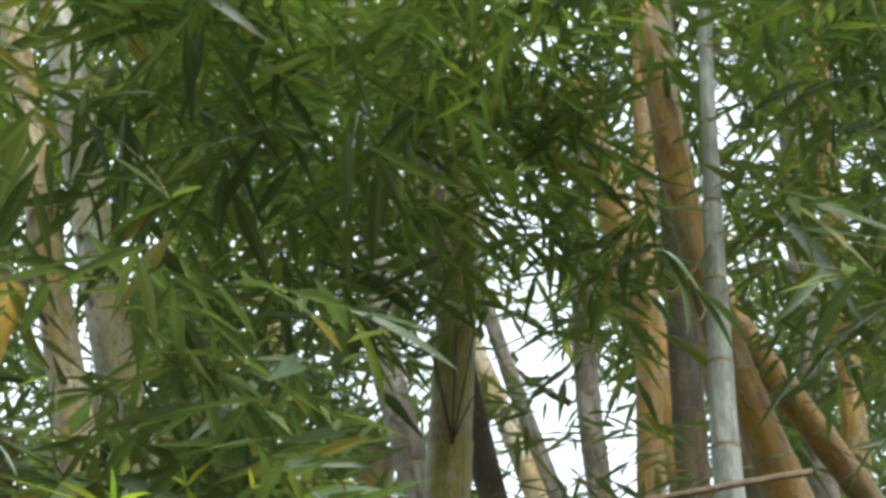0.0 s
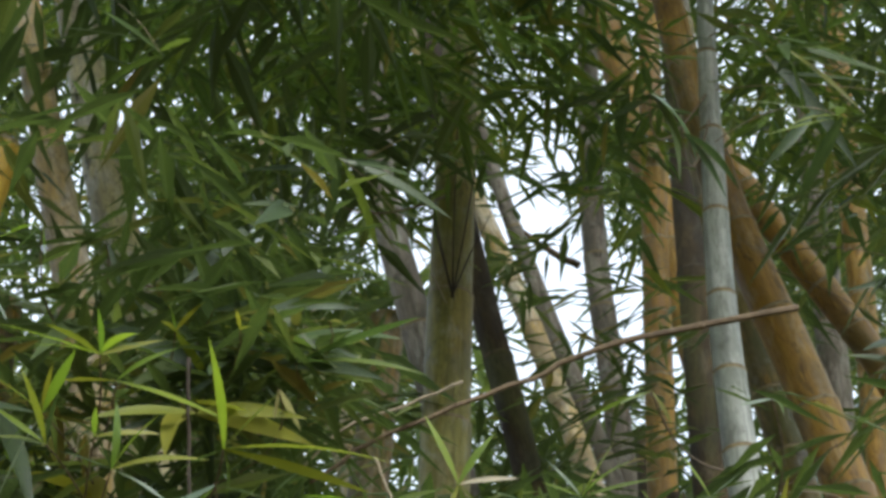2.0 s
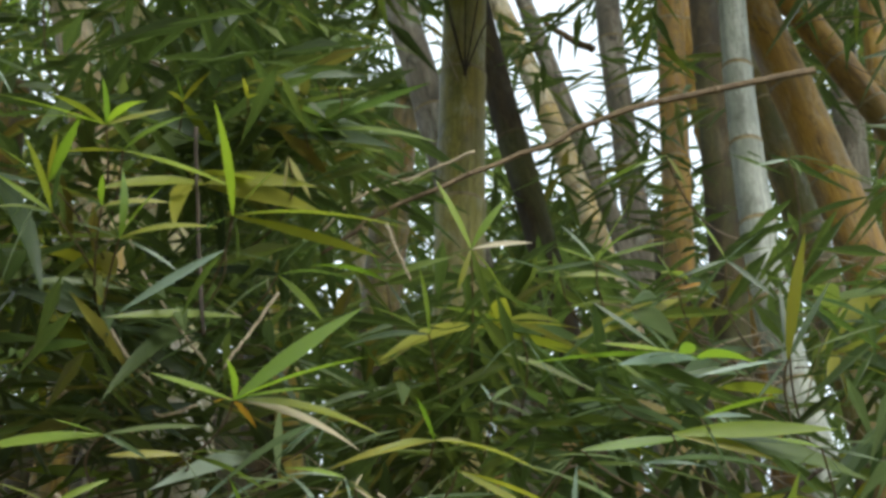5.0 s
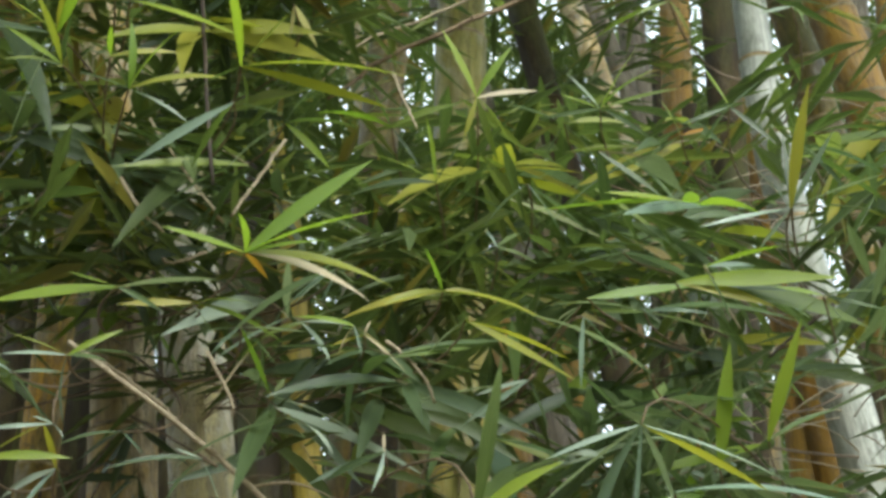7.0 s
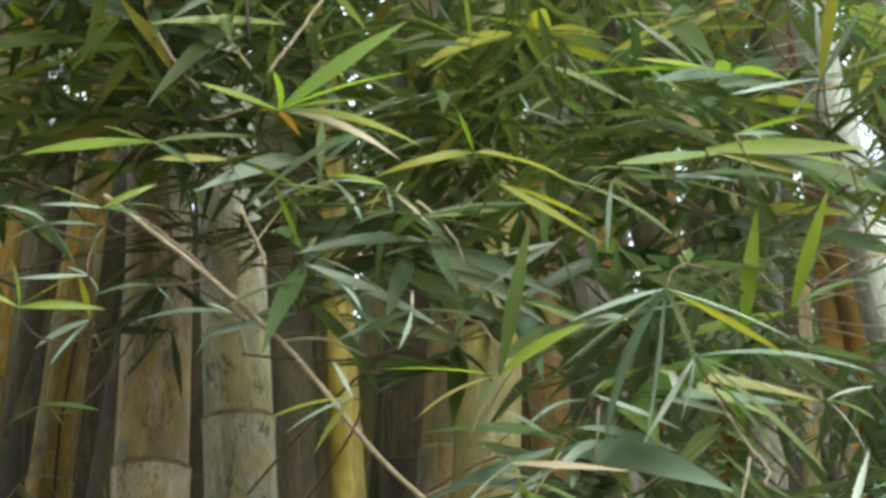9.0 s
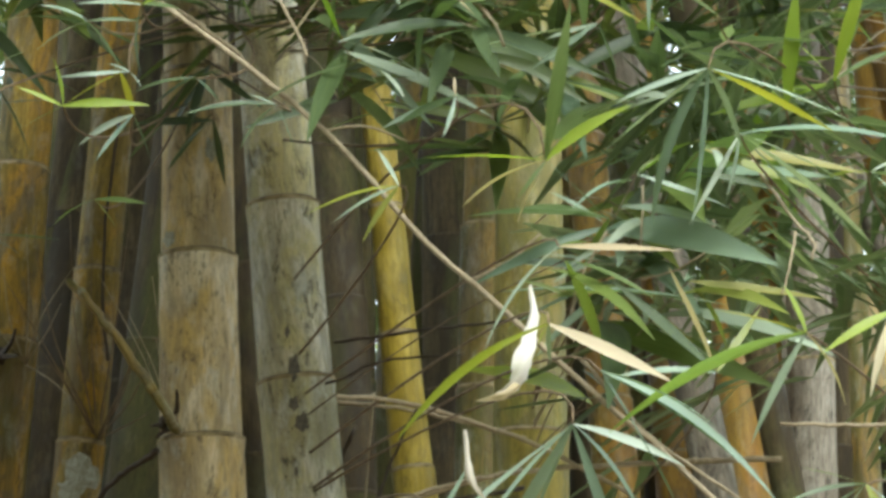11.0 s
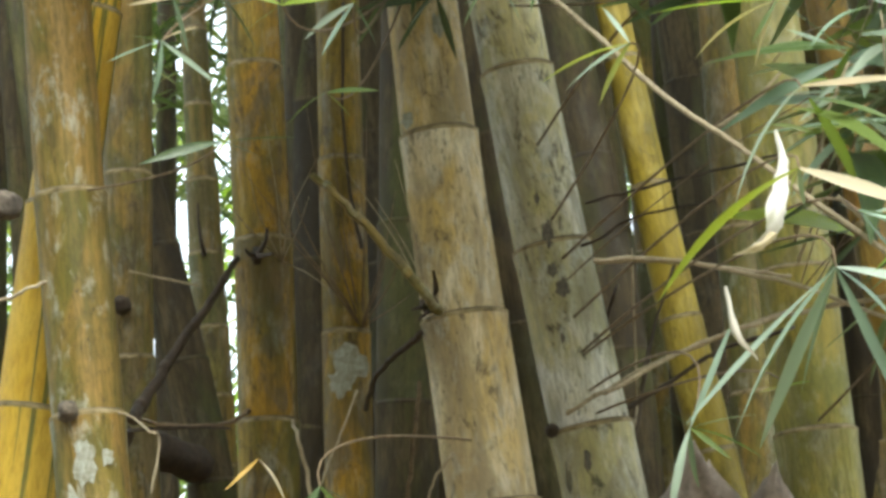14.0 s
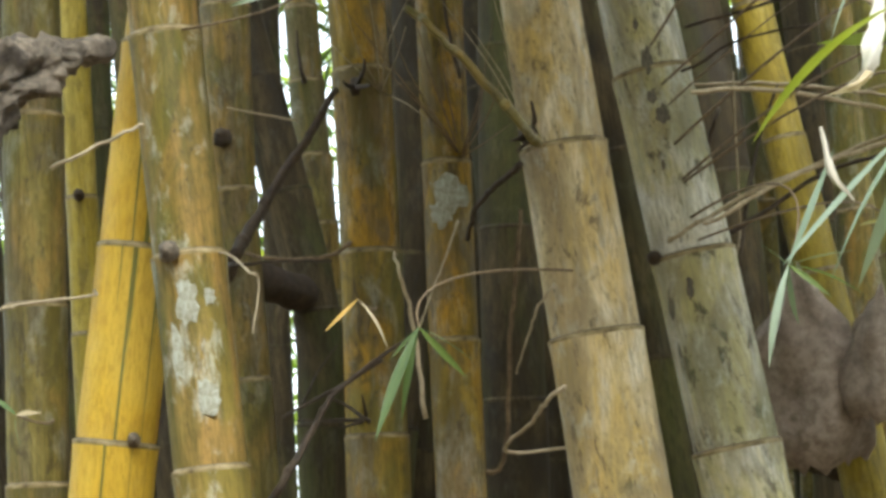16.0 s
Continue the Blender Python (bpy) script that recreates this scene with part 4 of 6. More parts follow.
leafy_twig((0.241, 1.856, 2.428), [(0.007, -0.046, 0.085), (-0.022, -0.004, 0.037), (-0.027, 0.011, -0.033), (0.073, 0.006, 0.017), (0.036, -0.004, 0.070), (0.074, 0.011, 0.041), (-0.072, -0.018, -0.021), (-0.002, 0.003, 0.067)], "green", root=(0.238, 1.947, 2.428), tones=["yellow", "dark", "blue", "dark", "green", "blue", "blue", "dark"])
leafy_twig((-0.257, 1.768, 2.315), [(-0.100, 0.011, 0.000), (-0.036, -0.006, 0.011), (0.079, -0.042, -0.002), (0.034, 0.013, -0.009), (-0.053, -0.008, -0.022)], "bright", root=(-0.301, 1.846, 2.323), tones=["bright", "bright", "blue", "green", "dark"])
leafy_twig((-0.299, 1.827, 2.285), [(0.038, -0.006, 0.023), (0.049, -0.009, 0.011), (-0.054, 0.016, 0.012), (-0.019, 0.042, -0.036), (0.028, 0.021, 0.010), (-0.038, -0.029, 0.010)], "bright", root=(-0.308, 1.912, 2.285), tones=["bright", "green", "blue", "blue", "green", "green"])
leafy_twig((-0.345, 1.911, 2.601), [(0.033, -0.072, 0.023), (0.010, -0.046, 0.022), (-0.037, -0.017, 0.024), (-0.049, 0.036, -0.083), (0.028, 0.019, -0.000), (-0.039, 0.038, -0.010)], "bright", root=(-0.302, 1.978, 2.581), tones=["bright", "yellow", "bright", "blue", "green", "green"])
leafy_twig((-0.281, 1.899, 2.544), [(0.072, -0.011, 0.025), (0.008, -0.018, 0.056), (0.032, -0.022, 0.054), (-0.042, -0.002, 0.019), (0.052, 0.004, -0.017)], "green", root=(-0.313, 1.988, 2.501), tones=["yellow", "bright", "bright", "green", "blue"])
leafy_twig((-0.295, 1.959, 2.660), [(0.100, 0.003, -0.023), (-0.058, 0.023, 0.017), (0.042, -0.035, 0.023)], "yellow", root=(-0.313, 2.065, 2.653), tones=["bright", "yellow", "bright"])
leafy_twig((-0.108, 1.905, 2.392), [(-0.046, 0.014, -0.014), (-0.039, 0.035, -0.012), (-0.066, 0.049, -0.019), (-0.093, 0.041, -0.018), (-0.011, 0.004, -0.027), (0.018, 0.032, 0.000)], "blue", root=(-0.119, 2.002, 2.395), tones=["blue", "blue", "blue", "blue", "blue", "dark"])
leafy_twig((0.077, 1.818, 2.327), [(-0.020, 0.019, -0.012), (-0.017, 0.017, -0.000)], "blue", root=(0.065, 1.900, 2.332), tones=["blue", "blue"])
leafy_twig((-0.224, 1.943, 2.377), [(-0.057, -0.009, -0.002), (0.072, 0.028, -0.001), (0.017, 0.046, -0.007), (-0.029, 0.026, -0.006), (0.045, 0.006, 0.016)], "green", root=(-0.204, 2.035, 2.385), tones=["yellow", "green", "blue", "dark", "green"])
leafy_twig((0.267, 1.884, 2.368), [(0.043, 0.002, -0.063), (0.046, -0.013, -0.015), (-0.037, -0.016, 0.003), (-0.023, 0.024, -0.011), (0.044, -0.027, 0.002)], "dark", root=(0.295, 1.978, 2.354), tones=["dark", "green", "bright", "green", "blue"])
leafy_twig((-0.087, 1.952, 2.356), [(0.004, 0.003, 0.016), (0.036, 0.029, -0.016), (-0.020, -0.044, -0.003), (-0.027, 0.002, -0.007)], "dry", root=(-0.074, 2.052, 2.340), tones=["dry", "dry", "blue", "yellow"])
leafy_twig((-0.162, 1.997, 2.565), [(-0.055, 0.002, -0.032), (0.067, -0.033, -0.001), (0.021, -0.041, 0.022), (0.042, 0.007, -0.032)], "blue", root=(-0.197, 2.085, 2.530), tones=["blue", "green", "green", "bright"])
leafy_twig((-0.076, 2.098, 2.614), [(-0.062, -0.034, 0.014), (-0.023, -0.044, 0.029), (0.050, -0.040, 0.013), (0.028, 0.019, -0.031)], "green", root=(-0.064, 2.215, 2.560), tones=["bright", "green", "green", "dark"])
leafy_twig((-0.177, 2.043, 2.388), [(-0.017, 0.002, -0.016), (0.006, 0.042, -0.036), (0.038, -0.011, 0.018), (-0.040, 0.013, -0.048)], "dark", root=(-0.167, 2.152, 2.362), tones=["bright", "green", "green", "dry"])
leafy_twig((0.018, 2.022, 2.465), [(-0.009, 0.005, 0.023), (0.022, -0.049, 0.001), (-0.024, 0.013, -0.003), (0.037, 0.003, -0.005), (0.011, 0.033, -0.004)], "blue", root=(0.022, 2.147, 2.474), tones=["blue", "blue", "dark", "green", "blue"])
leafy_twig((0.077, 2.099, 2.621), [(-0.048, -0.040, 0.004), (0.063, 0.021, 0.026), (-0.020, 0.007, -0.033), (0.039, -0.005, -0.038)], "green", root=(0.091, 2.205, 2.569), tones=["green", "green", "dark", "dark"])
leafy_twig((0.179, 2.086, 2.605), [(0.030, 0.007, 0.015), (-0.041, -0.017, -0.035), (0.047, 0.027, -0.024), (-0.017, -0.029, 0.022)], "yellow", root=(0.203, 2.194, 2.556), tones=["orange", "green", "green", "green"])
leafy_twig((0.114, 1.715, 2.198), [(-0.066, 0.016, -0.015), (-0.083, 0.068, -0.045), (-0.060, 0.066, -0.090), (-0.006, 0.034, -0.106), (0.033, 0.048, -0.037), (0.090, 0.028, -0.031), (0.109, 0.003, -0.030)], "blue", root=(0.124, 1.728, 2.294), tones=["blue", "blue", "blue", "blue", "blue", "yellow", "blue"])
leafy_twig((0.003, 1.724, 2.133), [(0.043, -0.049, 0.030), (-0.083, 0.001, 0.010), (0.048, 0.013, -0.039), (-0.023, 0.045, -0.028), (-0.065, 0.041, -0.003), (0.014, -0.051, 0.096), (-0.019, -0.005, -0.028)], "bright", root=(-0.006, 1.714, 2.266), tones=["bright", "bright", "blue", "dry", "dry", "green", "green"])
leafy_twig((-0.064, 1.837, 2.218), [(-0.062, 0.040, -0.009), (0.061, -0.037, -0.010), (-0.004, -0.014, -0.033), (-0.049, 0.014, -0.014), (-0.001, -0.001, 0.017)], "blue", root=(-0.042, 1.935, 2.194), tones=["blue", "blue", "blue", "green", "dry"])
leafy_twig((-0.106, 1.874, 2.160), [(-0.069, -0.028, -0.017), (-0.056, 0.011, -0.019), (-0.020, 0.015, 0.040), (-0.029, -0.005, -0.041)], "bright", root=(-0.076, 1.943, 2.184), tones=["yellow", "blue", "blue", "green"])
leafy_twig((0.013, 1.774, 2.086), [(-0.067, -0.001, -0.061), (0.083, -0.025, -0.007), (0.017, -0.019, 0.002)], "blue", root=(0.016, 1.839, 2.141), tones=["blue", "dry", "green"])
leafy_twig((0.006, 1.702, 2.012), [(-0.113, 0.061, -0.035), (0.083, -0.004, -0.036), (-0.001, 0.038, -0.013), (-0.009, 0.032, -0.005)], "yellow", root=(0.016, 1.767, 2.077), tones=["yellow", "dry", "blue", "yellow"])
leafy_twig((0.023, 1.740, 1.952), [(-0.114, 0.041, -0.083), (-0.095, 0.012, -0.090), (-0.034, 0.072, -0.067), (0.046, 0.037, -0.120), (0.066, 0.012, -0.057), (0.076, -0.012, -0.019), (-0.068, 0.081, -0.104)], "blue", root=(0.037, 1.783, 2.036), tones=["blue", "blue", "blue", "blue", "blue", "blue", "blue"])
leafy_twig((0.172, 1.661, 1.998), [(-0.136, 0.015, -0.033), (-0.040, 0.011, -0.068), (-0.011, -0.004, 0.033), (-0.059, -0.026, 0.014), (0.036, 0.015, -0.035), (-0.032, -0.003, -0.018)], "bright", root=(0.220, 1.732, 1.994), tones=["bright", "blue", "bright", "yellow", "dry", "green"])
leafy_twig((0.230, 1.669, 2.016), [(-0.047, -0.018, -0.027), (0.044, 0.036, -0.075), (0.018, 0.012, 0.067), (0.040, -0.048, -0.042), (0.063, 0.007, -0.071), (-0.021, -0.014, -0.054)], "bright", root=(0.250, 1.741, 1.988), tones=["bright", "blue", "blue", "blue", "blue", "dry"])
leafy_twig((0.139, 1.762, 2.166), [(0.128, 0.020, 0.027), (0.081, 0.036, -0.072), (0.079, -0.014, -0.033), (-0.007, -0.004, -0.050), (-0.036, -0.010, -0.068), (0.106, 0.050, -0.056)], "blue", root=(0.156, 1.843, 2.151), tones=["blue", "blue", "blue", "blue", "blue", "blue"])
leafy_twig((-0.369, 1.905, 2.231), [(0.063, -0.015, 0.005), (-0.002, -0.013, 0.036), (-0.033, -0.015, 0.013), (-0.038, 0.016, -0.012), (0.044, -0.007, 0.032)], "bright", root=(-0.371, 2.005, 2.203), tones=["bright", "bright", "bright", "green", "yellow"])
leafy_twig((-0.354, 1.905, 2.301), [(0.025, 0.040, -0.019), (-0.022, -0.041, 0.005), (-0.017, 0.023, -0.001), (-0.041, -0.009, -0.019), (0.038, 0.002, 0.007)], "blue", root=(-0.329, 1.989, 2.303), tones=["blue", "blue", "blue", "blue", "green"])
leafy_twig((-0.283, 2.019, 2.295), [(0.022, -0.017, 0.004), (-0.027, -0.012, -0.014), (0.022, 0.014, -0.014), (-0.054, -0.006, -0.003)], "dark", root=(-0.188, 2.090, 2.321), tones=["dark", "dark", "blue", "dark"])
leafy_twig((-0.177, 1.869, 2.327), [(-0.025, 0.002, -0.020), (0.030, 0.037, -0.014), (0.023, 0.040, -0.036), (-0.025, -0.032, -0.015), (0.052, -0.014, -0.006)], "blue", root=(-0.178, 1.978, 2.298), tones=["blue", "blue", "bright", "green", "blue"])
leafy_twig((-0.007, 1.837, 2.323), [(0.081, 0.015, -0.016), (0.092, 0.062, -0.022), (-0.036, 0.044, -0.012), (0.018, -0.016, 0.015)], "yellow", root=(-0.012, 1.943, 2.296), tones=["yellow", "yellow", "blue", "green"])
leafy_twig((0.077, 1.752, 2.292), [(-0.004, -0.004, -0.054), (0.035, 0.039, -0.013)], "blue", root=(0.060, 1.802, 2.322), tones=["blue", "blue"])
leafy_twig((0.041, 1.833, 2.275), [(-0.050, 0.013, -0.030), (-0.041, 0.010, -0.007), (0.017, 0.036, -0.024)], "blue", root=(0.063, 1.881, 2.323), tones=["blue", "blue", "blue"])
leafy_twig((0.189, 1.926, 2.240), [(0.006, -0.039, 0.090), (-0.018, -0.024, 0.041), (0.039, 0.019, 0.033)], "bright", root=(0.204, 2.019, 2.201), tones=["bright", "green", "green"])
leafy_twig((0.226, 1.920, 2.262), [(0.018, -0.052, 0.077), (0.023, -0.015, 0.009), (0.053, 0.008, 0.042), (-0.030, -0.037, 0.019)], "bright", root=(0.244, 2.018, 2.218), tones=["bright", "green", "green", "bright"])
leafy_twig((0.124, 1.797, 2.002), [(-0.074, -0.023, 0.065), (-0.029, 0.017, 0.084), (-0.072, -0.036, -0.001), (0.035, 0.023, 0.055)], "green", root=(0.135, 1.894, 1.982), tones=["green", "green", "blue", "green"])
leafy_twig((0.133, 1.925, 2.369), [(0.120, 0.000, 0.026), (-0.071, -0.030, 0.008), (0.049, -0.018, 0.001), (0.087, 0.035, -0.004), (-0.044, 0.022, 0.011)], "green", root=(0.148, 2.016, 2.357), tones=["green", "blue", "blue", "green", "green"])
leafy_twig((0.250, 2.014, 2.354), [(0.050, -0.024, -0.013), (0.051, -0.016, 0.027), (-0.055, -0.001, 0.007), (0.025, 0.012, -0.022)], "green", root=(0.240, 2.108, 2.328), tones=["green", "green", "green", "bright"])
leafy_twig((-0.094, 1.928, 2.354), [(0.029, 0.002, -0.019), (-0.016, -0.010, -0.027), (-0.045, -0.011, 0.010), (-0.055, 0.009, 0.014), (0.008, -0.015, -0.030)], "dry", root=(-0.093, 2.017, 2.348), tones=["dry", "dry", "bright", "blue", "blue"])
leafy_twig((0.252, 1.918, 2.188), [(0.034, -0.024, -0.011), (0.039, 0.016, 0.027), (-0.037, 0.025, 0.011), (0.047, 0.016, -0.035)], "green", root=(0.243, 1.992, 2.189), tones=["green", "blue", "green", "blue"])
leafy_twig((0.040, 1.680, 1.975), [(0.080, -0.031, -0.027), (0.095, 0.040, -0.038), (0.143, 0.053, -0.049), (0.062, 0.085, -0.075)], "blue", root=(0.018, 1.747, 2.039), tones=["blue", "green", "blue", "blue"])
leafy_twig((0.214, 1.707, 1.908), [(-0.060, 0.026, 0.001), (-0.084, -0.012, -0.054), (0.038, 0.033, -0.020), (0.026, -0.011, -0.056), (-0.040, 0.013, 0.015), (-0.026, 0.056, -0.029)], "blue", root=(0.255, 1.770, 1.940), tones=["blue", "blue", "blue", "yellow", "green", "blue"])
leafy_twig((-0.207, 1.933, 2.243), [(-0.037, 0.029, -0.017), (0.021, -0.006, -0.041), (-0.070, -0.025, -0.001), (-0.025, 0.024, 0.019)], "blue", root=(-0.168, 2.014, 2.248), tones=["blue", "blue", "dark", "blue"])
leafy_twig((-0.474, 1.939, 2.225), [(-0.002, -0.006, -0.051), (-0.048, 0.006, -0.008), (0.041, 0.020, -0.036), (-0.018, -0.034, -0.002), (0.027, 0.006, 0.015)], "blue", root=(-0.458, 1.991, 2.279), tones=["blue", "blue", "blue", "green", "dry"])
leafy_twig((-0.475, 2.123, 2.189), [(-0.053, -0.046, -0.017), (0.071, -0.022, -0.006), (0.037, -0.005, -0.015)], "dark", root=(-0.507, 2.195, 2.181), tones=["dark", "dark", "dark"])
leafy_twig((-0.342, 2.069, 2.280), [(-0.003, -0.056, 0.024), (-0.029, -0.017, -0.044), (0.014, 0.028, -0.031), (-0.059, 0.025, -0.014)], "green", root=(-0.370, 2.171, 2.236), tones=["yellow", "blue", "green", "blue"])
leafy_twig((-0.387, 2.159, 2.232), [(-0.047, 0.029, -0.006), (0.045, -0.025, -0.004), (0.021, 0.001, -0.022)], "green", root=(-0.374, 2.237, 2.215), tones=["green", "green", "green"])
leafy_twig((-0.449, 1.883, 2.240), [(-0.030, -0.019, -0.007), (0.004, 0.033, -0.037), (0.053, -0.013, 0.029), (-0.027, 0.008, 0.042)], "blue", root=(-0.490, 1.936, 2.278), tones=["dry", "blue", "blue", "blue"])
leafy_twig((-0.330, 1.970, 2.283), [(0.012, -0.003, -0.012), (-0.050, -0.036, -0.016), (-0.021, 0.007, 0.012)], "blue", root=(-0.347, 2.009, 2.340), tones=["blue", "blue", "blue"])
leafy_twig((-0.387, 2.024, 1.876), [(-0.039, -0.031, -0.083), (-0.027, 0.015, -0.070), (0.033, 0.013, -0.043), (0.038, 0.048, -0.023), (-0.027, 0.003, -0.023)], "green", root=(-0.415, 2.088, 1.942), tones=["green", "green", "green", "green", "green"])
leafy_twig((-0.093, 1.964, 1.886), [(0.042, -0.010, 0.081), (-0.016, -0.026, 0.017), (0.049, 0.004, 0.011), (-0.027, -0.012, -0.070), (-0.004, 0.031, -0.048), (0.058, 0.006, -0.014), (0.027, -0.028, -0.024)], "blue", root=(-0.047, 2.012, 1.999), tones=["blue", "blue", "blue", "blue", "blue", "green", "green"])
leafy_twig((-0.454, 2.109, 1.914), [(-0.020, -0.026, -0.024), (0.030, -0.000, -0.036)], "orange", root=(-0.461, 2.190, 1.909), tones=["orange", "dry"])
leafy_twig((-0.688, 1.934, 1.831), [(-0.026, 0.011, 0.023), (0.022, -0.023, 0.001), (-0.012, 0.017, -0.022)], "green", root=(-0.693, 2.018, 1.825), tones=["green", "dry", "green"])
leafy_twig((-0.021, 2.066, 1.925), [(-0.025, 0.013, 0.003), (0.023, -0.038, 0.001)], "green", root=(-0.031, 2.131, 1.975), tones=["green", "green"])

# ---- bare twigs ----
bare_twig([(0.320, 2.152, 2.876), (0.145, 2.172, 2.841), (0.064, 2.183, 2.805), (-0.072, 2.181, 2.737), (-0.137, 2.162, 2.673)], 0.0036, 0.0018, TWIG)
bare_twig([(0.066, 4.471, 4.523), (0.116, 4.466, 4.462), (0.160, 4.457, 4.421), (0.224, 4.447, 4.375)], 0.0040, 0.0085, TWIG)
bare_twig([(-0.001, 2.240, 2.831), (-0.054, 2.242, 2.805), (-0.112, 2.234, 2.773), (-0.152, 2.219, 2.717)], 0.0017, 0.0013, TWIG_PALE)
bare_twig([(-0.329, 2.005, 2.367), (-0.265, 2.014, 2.322), (-0.177, 2.024, 2.253), (-0.090, 2.012, 2.155), (0.042, 1.993, 2.032), (0.171, 2.000, 1.917)], 0.0024, 0.0024, TWIG_PALE)
bare_twig([(-0.178, 2.034, 2.256), (-0.144, 2.036, 2.260), (-0.107, 2.039, 2.248)], 0.0013, 0.0008, TWIG_PALE)
bare_twig([(0.034, 2.012, 2.060), (0.095, 2.024, 1.996), (0.180, 2.019, 1.937)], 0.0019, 0.0014, TWIG_PALE)
bare_twig([(-0.459, 2.438, 2.232), (-0.431, 2.429, 2.202), (-0.398, 2.437, 2.163), (-0.353, 2.462, 2.096)], 0.0037, 0.0054, CANE["olive"])
bare_twig([(-0.615, 2.693, 2.032), (-0.667, 2.680, 2.036), (-0.718, 2.666, 2.035)], 0.0015, 0.0021, TWIG_DARK)
bare_twig([(-0.521, 2.594, 1.930), (-0.591, 2.578, 1.884), (-0.622, 2.570, 1.841), (-0.665, 2.559, 1.776)], 0.0017, 0.0058, TWIG_DARK)
bare_twig([(-0.234, 2.924, 2.219), (-0.172, 2.929, 2.215), (-0.099, 2.934, 2.203), (-0.019, 2.937, 2.183)], 0.0026, 0.002, TWIG_PALE)
bare_twig([(-0.246, 2.638, 2.008), (-0.186, 2.644, 2.037), (-0.110, 2.647, 2.064), (-0.015, 2.648, 2.092)], 0.0026, 0.002, TWIG_PALE)
bare_twig([(-0.205, 2.838, 2.034), (-0.166, 2.842, 2.053), (-0.102, 2.843, 2.087), (-0.021, 2.844, 2.106)], 0.0028, 0.0022, TWIG_DARK)
bare_twig([(-0.205, 2.934, 2.004), (-0.192, 2.937, 2.064), (-0.169, 2.935, 2.143), (-0.144, 2.932, 2.208)], 0.0016, 0.0013, TWIG_DARK)
bare_twig([(-0.179, 2.254, 2.081), (-0.112, 2.258, 2.075), (-0.002, 2.263, 2.041), (0.113, 2.261, 1.978), (0.209, 2.255, 1.910)], 0.0024, 0.0018, TWIG_PALE)
bare_twig([(-0.179, 2.322, 1.975), (-0.108, 2.323, 2.006), (-0.030, 2.324, 2.026), (0.069, 2.322, 2.035), (0.220, 2.309, 2.041)], 0.0018, 0.0028, TWIG_PALE)
bare_twig([(-0.227, 2.802, 2.261), (-0.149, 2.809, 2.275), (-0.074, 2.814, 2.286), (-0.010, 2.818, 2.296)], 0.002, 0.0013, TWIG_DARK)
bare_twig([(-0.217, 2.704, 2.194), (-0.167, 2.701, 2.216), (-0.081, 2.703, 2.226)], 0.0019, 0.0013, TWIG_DARK)
bare_twig([(-0.177, 2.715, 2.038), (-0.162, 2.712, 2.090), (-0.128, 2.709, 2.167)], 0.0015, 0.0012, TWIG_DARK)
bare_twig([(-0.719, 2.127, 2.057), (-0.684, 2.137, 2.072), (-0.645, 2.147, 2.088)], 0.0019, 0.0014, TWIG_PALE)
bare_twig([(-0.772, 2.112, 1.938), (-0.741, 2.124, 1.943), (-0.693, 2.141, 1.946)], 0.0014, 0.0012, TWIG_PALE)
bare_twig([(-0.632, 2.330, 1.999), (-0.613, 2.300, 1.990), (-0.565, 2.181, 1.957), (-0.557, 2.183, 1.949), (-0.565, 2.181, 1.904)], 0.0012, 0.001, TWIG_PALE)
bare_twig([(-0.508, 2.597, 1.848), (-0.513, 2.595, 1.952), (-0.525, 2.593, 2.014)], 0.0028, 0.0011, TWIG_PALE)
bare_twig([(-0.674, 2.534, 2.178), (-0.607, 2.552, 2.159)], 0.0011, 0.0011, TWIG_PALE)
bare_twig([(0.161, 1.919, 2.197), (0.191, 1.905, 2.146), (0.205, 1.899, 2.127), (0.203, 1.897, 2.112)], 0.0014, 0.0009, TWIG_PALE)
bare_twig([(0.192, 1.898, 2.134), (0.186, 1.894, 2.104), (0.180, 1.893, 2.083)], 0.0011, 0.0007, TWIG_PALE)
bare_twig([(0.138, 2.003, 2.173), (0.136, 1.998, 2.152), (0.110, 1.997, 2.131), (0.077, 1.997, 2.122)], 0.0012, 0.0007, TWIG_PALE)
bare_twig([(0.083, 2.017, 2.206), (0.080, 2.002, 2.143)], 0.001, 0.0008, TWIG_PALE)
bare_twig([(0.053, 2.003, 2.163), (0.032, 1.997, 2.122), (0.025, 1.989, 2.090)], 0.001, 0.0007, TWIG_PALE)
bare_twig([(0.001, 2.104, 2.190), (-0.028, 2.097, 2.161), (-0.061, 2.095, 2.145)], 0.0013, 0.001, TWIG_PALE)
bare_twig([(0.350, 2.021, 2.021), (0.268, 2.035, 2.016), (0.192, 2.046, 2.018)], 0.0018, 0.0014, TWIG_PALE)
bare_twig([(-0.074, 2.019, 2.627), (-0.059, 2.009, 2.586), (-0.051, 2.003, 2.565)], 0.0014, 0.001, TWIG_PALE)
bare_twig([(-0.288, 2.076, 2.607), (-0.248, 2.063, 2.545), (-0.216, 2.055, 2.499)], 0.0013, 0.0013, TWIG_PALE)
bare_twig([(-0.320, 2.126, 2.397), (-0.280, 2.132, 2.371), (-0.250, 2.136, 2.345), (-0.222, 2.139, 2.319)], 0.002, 0.0017, TWIG_PALE)
bare_twig([(-0.243, 2.014, 2.716), (-0.235, 2.016, 2.632), (-0.218, 1.979, 2.498)], 0.0018, 0.0018, TWIG_DARK)
bare_twig([(-0.168, 2.083, 2.593), (-0.195, 2.064, 2.534), (-0.209, 2.055, 2.505)], 0.0017, 0.0014, TWIG_PALE)
